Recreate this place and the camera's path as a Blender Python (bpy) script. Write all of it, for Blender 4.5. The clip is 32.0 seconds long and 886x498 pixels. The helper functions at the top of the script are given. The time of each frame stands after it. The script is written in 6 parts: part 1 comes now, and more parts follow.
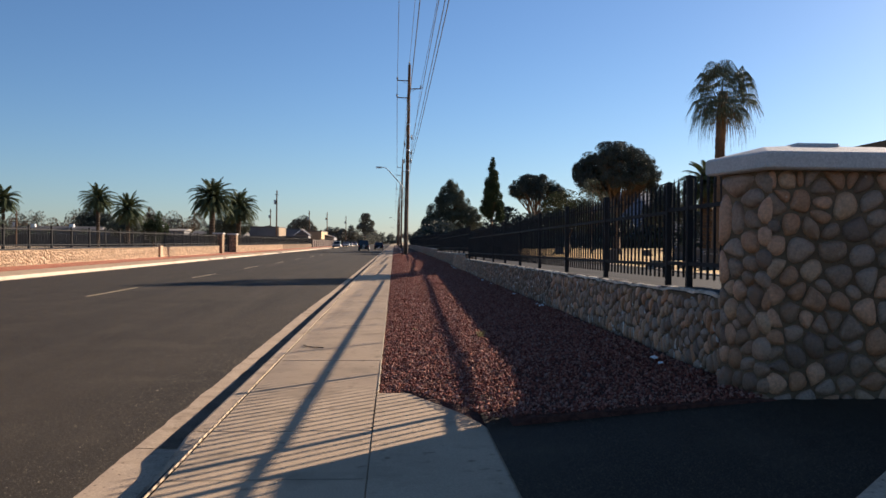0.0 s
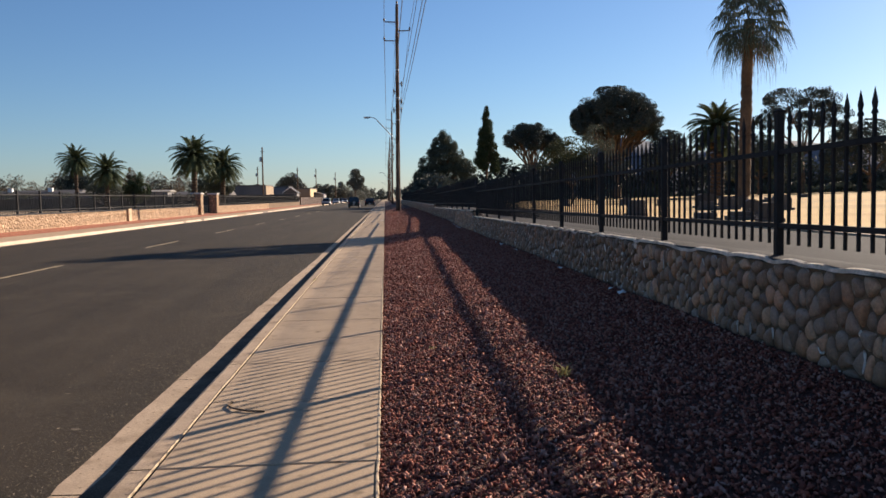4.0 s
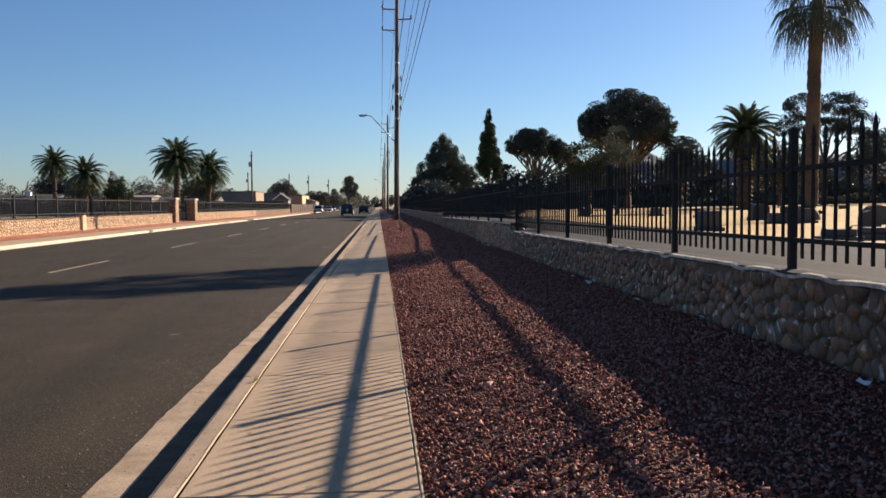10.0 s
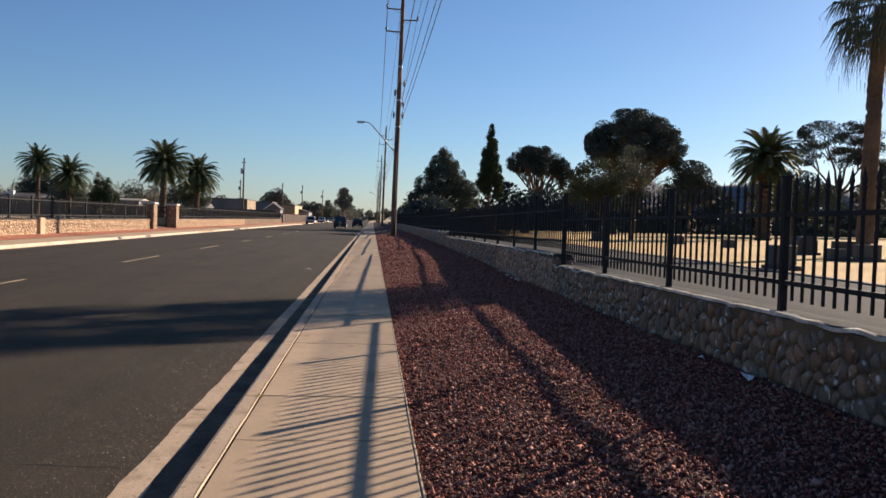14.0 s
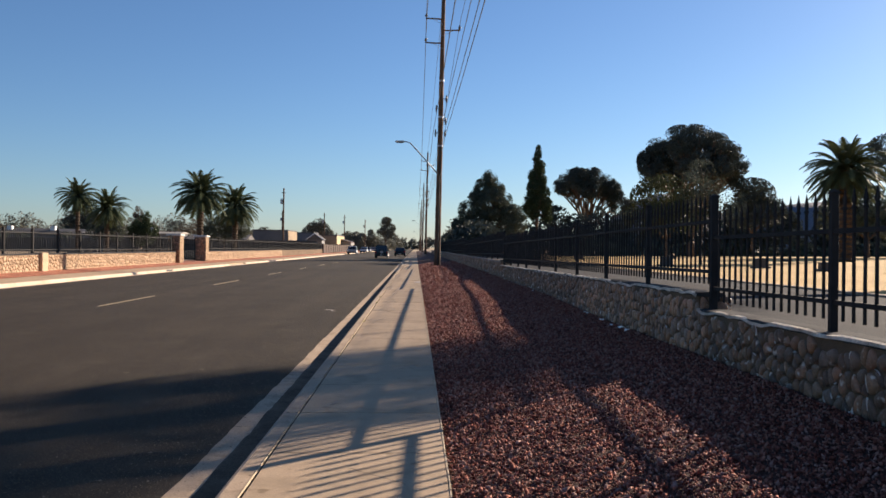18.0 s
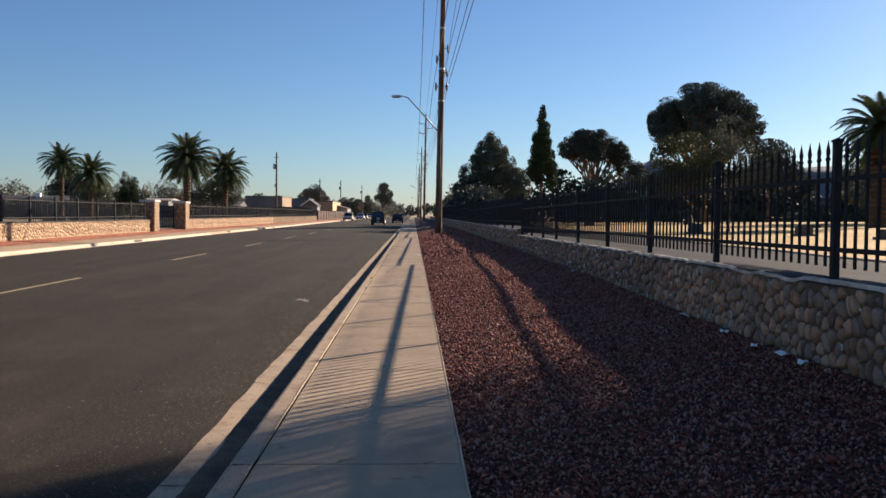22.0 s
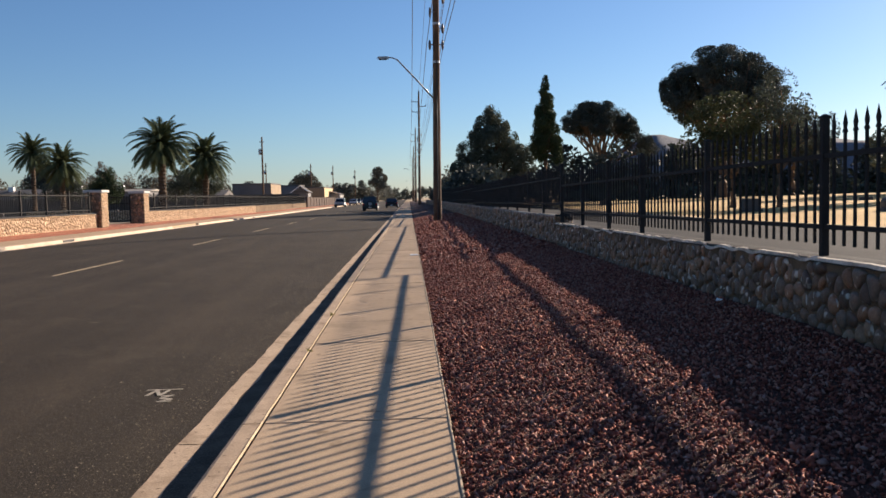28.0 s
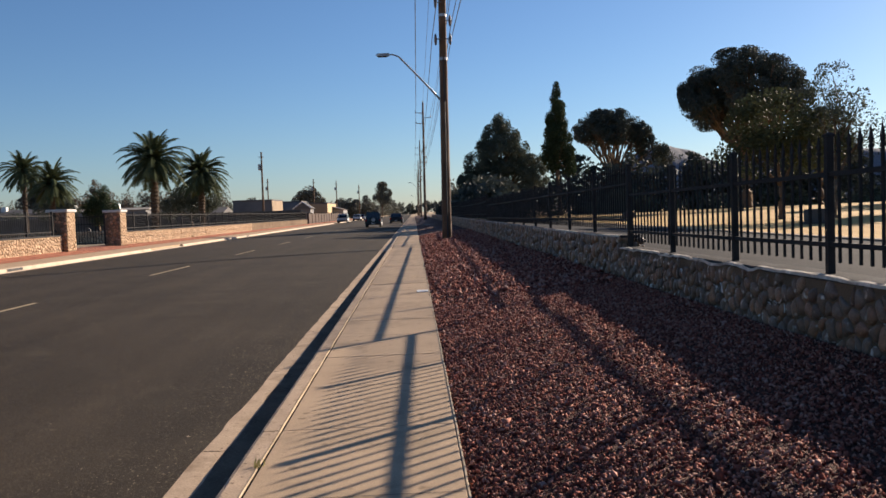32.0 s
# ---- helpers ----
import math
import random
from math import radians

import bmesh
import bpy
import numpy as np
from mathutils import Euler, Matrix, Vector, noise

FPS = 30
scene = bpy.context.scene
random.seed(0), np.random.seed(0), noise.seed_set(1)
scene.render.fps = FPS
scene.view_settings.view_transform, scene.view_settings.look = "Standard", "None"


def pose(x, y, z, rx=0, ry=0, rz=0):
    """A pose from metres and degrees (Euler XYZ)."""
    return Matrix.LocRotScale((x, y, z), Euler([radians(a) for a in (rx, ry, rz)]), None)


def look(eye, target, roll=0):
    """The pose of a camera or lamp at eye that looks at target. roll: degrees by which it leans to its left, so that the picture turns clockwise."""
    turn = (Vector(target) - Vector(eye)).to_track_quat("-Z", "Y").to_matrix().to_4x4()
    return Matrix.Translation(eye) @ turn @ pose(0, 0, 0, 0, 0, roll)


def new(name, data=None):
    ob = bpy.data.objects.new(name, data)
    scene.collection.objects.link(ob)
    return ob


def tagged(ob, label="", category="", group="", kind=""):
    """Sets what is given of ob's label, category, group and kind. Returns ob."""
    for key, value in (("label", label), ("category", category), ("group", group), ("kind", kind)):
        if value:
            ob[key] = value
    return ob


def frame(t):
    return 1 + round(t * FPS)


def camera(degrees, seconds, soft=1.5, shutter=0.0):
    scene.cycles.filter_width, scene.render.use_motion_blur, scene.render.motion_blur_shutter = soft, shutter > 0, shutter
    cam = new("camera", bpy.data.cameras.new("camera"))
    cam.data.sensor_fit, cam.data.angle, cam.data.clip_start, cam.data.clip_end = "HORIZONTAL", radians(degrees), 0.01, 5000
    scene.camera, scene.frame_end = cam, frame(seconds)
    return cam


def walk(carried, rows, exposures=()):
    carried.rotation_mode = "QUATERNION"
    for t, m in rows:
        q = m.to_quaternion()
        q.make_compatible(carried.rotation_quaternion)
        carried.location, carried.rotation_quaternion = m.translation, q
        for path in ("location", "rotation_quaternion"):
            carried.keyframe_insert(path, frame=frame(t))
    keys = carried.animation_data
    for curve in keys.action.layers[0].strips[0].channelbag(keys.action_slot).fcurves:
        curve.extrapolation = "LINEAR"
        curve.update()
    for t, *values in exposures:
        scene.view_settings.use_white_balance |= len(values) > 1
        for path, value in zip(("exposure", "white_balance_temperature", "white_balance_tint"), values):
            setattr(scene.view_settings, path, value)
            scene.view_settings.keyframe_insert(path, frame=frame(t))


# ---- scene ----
cam = camera(56.4, 32.0, soft=1.6)
PATH = [
    (0, (0.142, 1.059, 1.35), (0.26, 3.055, 1.334), 0.4),
    (0.5, (0.084, 1.773, 1.33), (0.141, 3.772, 1.304), -0.3),
    (1, (0.078, 2.412, 1.34), (0.212, 4.408, 1.307), -0.3),
    (1.5, (0.105, 2.997, 1.348), (0.294, 4.985, 1.244), -0.1),
    (2, (0.091, 3.674, 1.356), (0.289, 5.66, 1.228), -0.2),
    (2.5, (0.095, 4.27, 1.367), (0.298, 6.257, 1.265), -1.0),
    (3, (0.08, 4.922, 1.387), (0.292, 6.909, 1.31), -0.9),
    (3.5, (0.119, 5.537, 1.375), (0.284, 7.528, 1.284), -1.3),
    (4, (0.073, 6.207, 1.379), (0.21, 8.199, 1.252), -1.1),
    (4.5, (0.048, 6.859, 1.364), (0.168, 8.848, 1.199), -1.3),
    (6.5, (-0.214, 9.335, 1.385), (-0.115, 11.325, 1.213), 0.7),
    (7, (-0.243, 9.96, 1.379), (-0.135, 11.95, 1.22), 0.5),
    (7.5, (-0.206, 10.615, 1.387), (-0.038, 12.605, 1.276), -0.3),
    (8, (-0.218, 11.286, 1.368), (-0.088, 13.278, 1.251), 0.5),
    (8.5, (-0.175, 11.911, 1.368), (0.015, 13.897, 1.233), 0.9),
    (9, (-0.189, 12.516, 1.365), (0.022, 14.499, 1.203), 2.1),
    (9.5, (-0.181, 13.183, 1.368), (0.014, 15.168, 1.234), 0.1),
    (10, (-0.185, 13.835, 1.357), (-0.031, 15.826, 1.25), -0.6),
    (10.5, (-0.225, 14.505, 1.363), (-0.017, 16.493, 1.287), -0.3),
    (11, (-0.274, 15.08, 1.369), (-0.127, 17.073, 1.294), -0.2),
    (11.5, (-0.256, 15.676, 1.388), (-0.086, 17.667, 1.322), 0.1),
    (12, (-0.242, 16.323, 1.405), (-0.085, 18.316, 1.374), 0.6),
    (12.5, (-0.247, 16.912, 1.421), (-0.127, 18.908, 1.433), 0.9),
    (13, (-0.238, 17.536, 1.422), (-0.128, 19.533, 1.377), 0.7),
    (13.5, (-0.268, 18.184, 1.434), (-0.093, 20.175, 1.37), 1.8),
    (15.5, (-0.355, 20.804, 1.392), (-0.197, 22.796, 1.314), 1.7),
    (16, (-0.275, 21.535, 1.38), (-0.076, 23.524, 1.335), 0.8),
    (16.5, (-0.303, 22.075, 1.399), (-0.151, 24.068, 1.355), 1.8),
    (17, (-0.213, 22.957, 1.366), (-0.092, 24.953, 1.321), 1.8),
    (17.5, (-0.21, 23.635, 1.381), (-0.202, 25.635, 1.362), 1.4),
    (18, (-0.207, 24.137, 1.369), (-0.141, 26.136, 1.366), 0.6),
    (18.5, (-0.294, 24.763, 1.35), (-0.242, 26.762, 1.325), 0.7),
    (19, (-0.246, 25.468, 1.355), (-0.115, 27.463, 1.354), 0.1),
    (19.5, (-0.263, 26.112, 1.387), (-0.11, 28.105, 1.454), 1.1),
    (20, (-0.282, 26.732, 1.381), (-0.101, 28.722, 1.46), 0.6),
    (20.5, (-0.297, 27.413, 1.358), (-0.198, 29.411, 1.377), 0.8),
    (21, (-0.294, 28.053, 1.358), (-0.216, 30.051, 1.329), 0.2),
    (21.5, (-0.278, 28.586, 1.376), (-0.194, 30.583, 1.309), 0.1),
    (22, (-0.281, 29.221, 1.381), (-0.209, 31.217, 1.296), 0.4),
    (22.5, (-0.247, 29.873, 1.392), (-0.244, 31.87, 1.297), 0.8),
    (23, (-0.259, 30.587, 1.402), (-0.316, 32.584, 1.311), 1.3),
    (23.5, (-0.229, 31.162, 1.41), (-0.265, 33.159, 1.312), 0.3),
    (24, (-0.255, 31.784, 1.426), (-0.25, 33.783, 1.365), -0.1),
    (24.5, (-0.237, 32.44, 1.432), (-0.191, 34.439, 1.404), -1.2),
    (25, (-0.297, 33.071, 1.422), (-0.256, 35.07, 1.359), -1.4),
    (25.5, (-0.25, 33.742, 1.416), (-0.157, 35.736, 1.285), -1.6),
    (26, (-0.266, 34.405, 1.393), (-0.211, 36.397, 1.227), -1.3),
    (26.5, (-0.174, 35.042, 1.392), (-0.07, 37.034, 1.248), -1.1),
    (28.5, (-0.269, 37.546, 1.363), (-0.211, 39.542, 1.241), -1.2),
    (29, (-0.331, 38.168, 1.36), (-0.319, 40.165, 1.244), -0.3),
    (29.5, (-0.294, 38.843, 1.37), (-0.315, 40.84, 1.254), -0.4),
    (30, (-0.301, 39.501, 1.35), (-0.433, 41.49, 1.192), -0.5),
    (30.5, (-0.266, 40.145, 1.376), (-0.381, 42.134, 1.209), -1.1),
    (31, (-0.243, 40.761, 1.361), (-0.292, 42.752, 1.18), -1.2),
    (31.5, (-0.235, 41.396, 1.39), (-0.139, 43.388, 1.239), -1.3),
    (32, (-0.222, 42.027, 1.409), (-0.155, 44.024, 1.317), -2.1),
]
walk(cam, [(t, look(eye, target, roll)) for t, eye, target, roll in PATH], exposures=[(t, e, 6750, 14) for t, e in ((0.0, 1.08), (1.0, 0.92), (2.0, 1.10), (4.0, 1.05), (8.0, 1.08), (12.0, 1.1), (13.0, 1.04), (16.0, 1.0), (18.0, 1.13), (19.3, 1.07), (20.0, 0.84), (21.0, 1.08), (24.0, 1.07), (25.0, 0.99), (26.0, 1.12), (29.0, 1.07), (31.0, 1.14), (32.0, 1.0))])

# ---------------------------------------------------------------- light
SUN_EL, SUN_AZ = radians(18.8), radians(47.8)
SUN_DIR = Vector((math.cos(SUN_EL) * math.sin(SUN_AZ), math.cos(SUN_EL) * math.cos(SUN_AZ), math.sin(SUN_EL)))
world = bpy.data.worlds.new("world")
scene.world = world
world.use_nodes = True
sky = world.node_tree.nodes.new("ShaderNodeTexSky")
sky.sky_type = 'NISHITA'
sky.sun_disc = False
sky.sun_elevation, sky.sun_rotation = SUN_EL, SUN_AZ
sky.air_density, sky.dust_density, sky.ozone_density = 1.0, 0.26, 6.4
background = world.node_tree.nodes["Background"]
background.inputs["Strength"].default_value = 0.058
world.node_tree.links.new(sky.outputs["Color"], background.inputs["Color"])
sun_lamp = bpy.data.lights.new("sun", 'SUN')
sun_lamp.energy, sun_lamp.angle, sun_lamp.color = 5.0, radians(0.4), (1.0, 0.865, 0.70)
new("sun", sun_lamp).matrix_world = look((0, 0, 60), Vector((0, 0, 60)) - SUN_DIR)


# ---------------------------------------------------------------- materials
def mat(name, c1, c2, rough=0.85, big=0.5, fine=60.0, bump=0.25, metal=0.0, island=0.0, per_object=0.0, contrast=0.3,
        spec=0.4, stain=None, stain_scale=0.15, step=0.01, speck=None, palette=None, streak=None):
    """Two colours mixed by a broad noise, broken up by a fine one; optional variation per island or per object and stains."""
    m = bpy.data.materials.new(name)
    m.use_nodes = True
    nt = m.node_tree
    n, l = nt.nodes, nt.links
    bsdf = n["Principled BSDF"]
    geo = n.new("ShaderNodeNewGeometry")
    def noise_at(scale, detail=5.0, rough_=0.6):
        t = n.new("ShaderNodeTexNoise")
        t.inputs["Scale"].default_value, t.inputs["Detail"].default_value, t.inputs["Roughness"].default_value = scale, detail, rough_
        l.new(geo.outputs["Position"], t.inputs["Vector"])
        return t.outputs["Fac"]
    def ramp(src, lo, hi):
        r = n.new("ShaderNodeMapRange")
        r.inputs["From Min"].default_value, r.inputs["From Max"].default_value = lo, hi
        l.new(src, r.inputs["Value"])
        return r.outputs["Result"]
    def mix(fac, a, b, blend='MIX'):
        x = n.new("ShaderNodeMix")
        x.data_type, x.blend_type = 'RGBA', blend
        for sock, v in ((x.inputs["Factor"], fac), (x.inputs["A"], a), (x.inputs["B"], b)):
            if isinstance(v, (int, float)):
                sock.default_value = v
            elif isinstance(v, tuple):
                sock.default_value = (*v, 1.0)
            else:
                l.new(v, sock)
        return x.outputs["Result"]
    def scaled(col, src, lo, hi):
        r = n.new("ShaderNodeMapRange")
        r.inputs["To Min"].default_value, r.inputs["To Max"].default_value = lo, hi
        l.new(src, r.inputs["Value"])
        v = n.new("ShaderNodeVectorMath")
        v.operation = 'SCALE'
        l.new(col, v.inputs[0])
        l.new(r.outputs["Result"], v.inputs["Scale"])
        return v.outputs[0]
    grain = noise_at(fine, 4.0, 0.7)
    source = ramp(noise_at(big), 0.35, 0.65)
    if island:
        source = mix(island, source, geo.outputs["Random Per Island"])
    if per_object:
        info = n.new("ShaderNodeObjectInfo")
        source = mix(per_object, source, info.outputs["Random"])
    col = mix(source, c1, c2)
    if palette:
        r = n.new("ShaderNodeValToRGB")
        r.color_ramp.interpolation = 'CONSTANT'
        while len(r.color_ramp.elements) < len(palette):
            r.color_ramp.elements.new(0.5)
        for i, (e, c) in enumerate(zip(r.color_ramp.elements, palette)):
            e.position, e.color = i / len(palette), (*c, 1.0)
        l.new(info.outputs["Random"] if per_object else geo.outputs["Random Per Island"], r.inputs["Fac"])
        col = mix(0.8, col, r.outputs["Color"])
    col = scaled(col, ramp(grain, 0.25, 0.75), 1.0 - contrast, 1.0 + contrast)
    if stain:
        col = mix(ramp(noise_at(stain_scale, 8.0, 0.65), 0.52, 0.72), col, stain)
    if streak:
        stretch = n.new("ShaderNodeMapping")
        stretch.inputs["Scale"].default_value = (streak[1], streak[2], 1.0)
        l.new(geo.outputs["Position"], stretch.inputs["Vector"])
        t = n.new("ShaderNodeTexNoise")
        t.inputs["Scale"].default_value, t.inputs["Detail"].default_value, t.inputs["Roughness"].default_value = 1.0, 6.0, 0.6
        l.new(stretch.outputs["Vector"], t.inputs["Vector"])
        col = scaled(col, ramp(t.outputs["Fac"], 0.3, 0.7), streak[0], 2.0 - streak[0])
    if speck:
        lo = speck[2] if len(speck) > 2 else 0.54
        col = mix(ramp(noise_at(speck[1], 2.0, 0.5), lo, lo + 0.10), col, speck[0])
    l.new(col, bsdf.inputs["Base Color"])
    bsdf.inputs["Roughness"].default_value, bsdf.inputs["Metallic"].default_value = rough, metal
    bsdf.inputs["Specular IOR Level"].default_value = spec
    if bump:
        b = n.new("ShaderNodeBump")
        b.inputs["Strength"].default_value, b.inputs["Distance"].default_value = bump, step
        l.new(grain, b.inputs["Height"])
        l.new(b.outputs["Normal"], bsdf.inputs["Normal"])
    return m


def glass_mat(name, colour, rough=0.05):
    m = bpy.data.materials.new(name)
    m.use_nodes = True
    b = m.node_tree.nodes["Principled BSDF"]
    b.inputs["Base Color"].default_value, b.inputs["Roughness"].default_value = (*colour, 1), rough
    b.inputs["Specular IOR Level"].default_value = 0.8
    return m


def leaf_mat(name, c1, c2, through_light=0.35, rough=0.65):
    """Leaves: a diffuse, slightly glossy face that lets some light through."""
    m = mat(name, c1, c2, rough=rough, big=0.7, fine=9.0, bump=0.0, island=0.35, contrast=0.25, spec=0.06)
    n, l = m.node_tree.nodes, m.node_tree.links
    bsdf, out = n["Principled BSDF"], n["Material Output"]
    trans = n.new("ShaderNodeBsdfTranslucent")
    src = bsdf.inputs["Base Color"].links[0].from_socket
    l.new(src, trans.inputs["Color"])
    mixer = n.new("ShaderNodeMixShader")
    mixer.inputs["Fac"].default_value = through_light
    l.new(bsdf.outputs[0], mixer.inputs[1])
    l.new(trans.outputs[0], mixer.inputs[2])
    l.new(mixer.outputs[0], out.inputs["Surface"])
    return m


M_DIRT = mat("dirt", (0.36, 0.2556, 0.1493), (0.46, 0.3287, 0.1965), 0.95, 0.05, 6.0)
M_ASPHALT = mat("asphalt", (0.0285, 0.0214, 0.0141), (0.0385, 0.0289, 0.0191), 0.85, 0.35, 130.0, 0.55, contrast=0.45, stain=(0.05, 0.0383, 0.0252), stain_scale=0.9, spec=0.16, speck=((0.115, 0.0885, 0.0582), 90.0, 0.57), step=0.02, streak=(0.68, 1.4608, 0.0707))
M_LANE = mat("lane_asphalt", (0.030, 0.030, 0.032), (0.046, 0.046, 0.048), 0.95, 0.4, 60.0, 0.4, spec=0.05)
M_CONCRETE = mat("concrete", (0.37, 0.2660, 0.1740), (0.47, 0.3410, 0.2250), 0.85, 0.9, 90.0, 0.25, per_object=0.4, contrast=0.24, stain=(0.28, 0.2050, 0.1330), stain_scale=1.6, spec=0.2, speck=((0.23, 0.1620, 0.1000), 7.0, 0.64))
M_CURB = mat("curb_concrete", (0.35, 0.2570, 0.1770), (0.475, 0.3520, 0.2450), 0.9, 3.5, 80.0, 0.4, per_object=0.35, contrast=0.3, stain=(0.22, 0.1540, 0.0980), stain_scale=3.2, spec=0.2, speck=((0.15, 0.1060, 0.0690), 26.0, 0.63))
M_CURB_PALE = mat("pale_curb_concrete", (0.44, 0.3450, 0.2580), (0.60, 0.4850, 0.3750), 0.85, 1.2, 60.0, 0.3, per_object=0.4, contrast=0.2, stain=(0.40, 0.3000, 0.2100), stain_scale=0.8, spec=0.2)
# Dark colour that deepens the curb's shadow in the gutter.
M_GUTTER_SHADE = mat("gutter_silt", (0.085, 0.060, 0.043), (0.165, 0.118, 0.082), 0.95, 3.0, 90.0, 0.6, contrast=0.45, spec=0.1, speck=((0.24, 0.18, 0.13), 70.0, 0.62))
M_GRIT = mat("road_grit", (0.07, 0.055, 0.040), (0.32, 0.255, 0.185), 0.9, 3.0, 90.0, 0.3, island=0.9, contrast=0.3, spec=0.15)
M_SEAM = mat("seam_filler", (0.4, 0.3013, 0.1965), (0.55, 0.42, 0.283), 0.8, 3.0, 60.0)
M_JOINT = mat("joint_filler", (0.028, 0.024, 0.019), (0.055, 0.045, 0.034), 0.95, 6.0, 80.0)
M_GRAVEL_BED = mat("gravel_bed", (0.0600, 0.0190, 0.0123), (0.1400, 0.0522, 0.0334), 0.95, 25.0, 120.0, 0.9, contrast=0.6, step=0.03)
M_GRAVEL = mat("gravel_stone", (0.1000, 0.0285, 0.0194), (0.4000, 0.1662, 0.1100), 0.8, 3.0, 60.0, 0.4, island=0.85, contrast=0.3, spec=0.15, palette=[(0.1050, 0.0304, 0.0229), (0.2800, 0.0855, 0.0581), (0.1600, 0.0475, 0.0352), (0.4000, 0.1568, 0.1100), (0.2200, 0.0627, 0.0440), (0.4400, 0.2185, 0.1628), (0.3900, 0.2350, 0.1950), (0.3200, 0.1064, 0.0748)])
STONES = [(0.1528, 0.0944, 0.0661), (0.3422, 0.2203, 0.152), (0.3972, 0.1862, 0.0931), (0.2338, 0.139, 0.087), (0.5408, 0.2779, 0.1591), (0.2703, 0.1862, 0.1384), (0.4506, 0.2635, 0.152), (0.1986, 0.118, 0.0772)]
# Darkened copy for the long wall, with its deeper shade put into colour.
STONES_SHADED = [tuple(0.58 * v for v in c) for c in STONES]
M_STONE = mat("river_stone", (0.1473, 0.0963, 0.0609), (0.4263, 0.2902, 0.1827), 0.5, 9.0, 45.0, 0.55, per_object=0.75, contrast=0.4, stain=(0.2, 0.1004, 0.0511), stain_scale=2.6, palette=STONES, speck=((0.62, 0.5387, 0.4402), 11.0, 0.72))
M_STONE_J = mat("river_stone_shaded", (0.095, 0.0621, 0.0393), (0.275, 0.1872, 0.1179), 0.5, 9.0, 45.0, 0.55, island=0.8, contrast=0.4, stain=(0.2, 0.1004, 0.0511), stain_scale=2.6, palette=STONES_SHADED, speck=((0.62, 0.5387, 0.4402), 11.0, 0.615))
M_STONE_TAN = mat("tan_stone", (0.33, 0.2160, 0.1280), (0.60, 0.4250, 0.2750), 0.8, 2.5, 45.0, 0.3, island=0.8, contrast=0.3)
M_VERGE = mat("red_verge", (0.28, 0.0867, 0.0456), (0.4, 0.1506, 0.0825), 0.95, 3.0, 40.0, 0.8, contrast=0.4, step=0.03)
M_MORTAR = mat("mortar", (0.1148, 0.0740, 0.0424), (0.1823, 0.1233, 0.0743), 0.95, 1.5, 70.0, 0.6, contrast=0.3)
M_FLAKE = mat("pale_flake", (0.42, 0.38, 0.33), (0.80, 0.74, 0.66), 0.75, 9.0, 60.0, 0.4, island=0.6, contrast=0.3)
# Mortar edge whitened far past the cap, carrying sun on its rim.
M_EDGE = mat("sunlit_rim_mortar", (0.34, 0.2850, 0.2250), (0.74, 0.6400, 0.5200), 0.85, 5.0, 50.0, 0.5, contrast=0.4)
M_CAP = mat("cap_mortar", (0.047, 0.046, 0.046), (0.080, 0.078, 0.077), 0.95, 1.6, 50.0, 0.5, contrast=0.25, spec=0.05)
M_PILLAR_CAP = mat("cap_concrete", (0.44, 0.42, 0.40), (0.55, 0.52, 0.49), 0.8, 1.5, 70.0, 0.2)
M_IRON = mat("black_iron", (0.020, 0.0195, 0.0195), (0.034, 0.032, 0.031), 0.75, 3.0, 120.0, 0.15, spec=0.12)
M_POLE = mat("pole_wood", (0.085, 0.0457, 0.0252), (0.15, 0.084, 0.0472), 0.85, 1.2, 30.0, 0.6, contrast=0.35)
M_STEEL = mat("galvanised_steel", (0.30, 0.31, 0.33), (0.42, 0.43, 0.45), 0.45, 3.0, 80.0, 0.1, metal=0.8)
M_CABLE = mat("cable", (0.03, 0.03, 0.032), (0.045, 0.045, 0.048), 0.6, 3.0, 50.0, 0.0)
M_INSUL = mat("insulator", (0.10, 0.08, 0.075), (0.16, 0.13, 0.12), 0.35, 3.0, 50.0, 0.0)
M_PAINT_LINE = mat("line_paint", (0.42, 0.3287, 0.1886), (0.55, 0.4291, 0.2515), 0.8, 3.0, 60.0, 0.2, contrast=0.4)
M_SPRAY = mat("spray_paint", (0.2, 0.1735, 0.1336), (0.42, 0.3652, 0.2908), 0.8, 8.0, 90.0, 0.2, contrast=0.5)
M_SCUFF = mat("pale_scuff", (0.08, 0.0603, 0.0409), (0.17, 0.1324, 0.0927), 0.9, 5.0, 60.0, 0.3, contrast=0.5)
M_CRACK = mat("crack", (0.02, 0.0164, 0.0126), (0.035, 0.0274, 0.0204), 0.95, 4.0, 60.0)
M_DRYGRASS = mat("dry_lawn", (0.47, 0.283, 0.0865), (0.6, 0.3835, 0.1336), 0.95, 0.12, 14.0, 0.6, contrast=0.25, stain=(0.36, 0.2465, 0.0943), stain_scale=0.05, step=0.05)
M_GRANITE = mat("granite", (0.035, 0.034, 0.034), (0.085, 0.08, 0.078), 0.6, 3.0, 120.0, 0.1, per_object=0.8)
M_BARK = mat("bark", (0.075, 0.0502, 0.033), (0.14, 0.0959, 0.0629), 0.9, 2.0, 16.0, 0.8, contrast=0.4, step=0.03)
M_DATE_BARK = mat("date_palm_bark", (0.045, 0.0292, 0.0189), (0.09, 0.0584, 0.0362), 0.9, 1.4, 14.0, 0.9, contrast=0.4, step=0.04)
M_PALM_BARK = mat("palm_bark", (0.075, 0.0493, 0.0314), (0.145, 0.0968, 0.0613), 0.9, 1.4, 14.0, 0.9, contrast=0.4, step=0.04)
M_PINE = leaf_mat("pine_needles", (0.044, 0.055, 0.050), (0.082, 0.098, 0.086), 0.10)
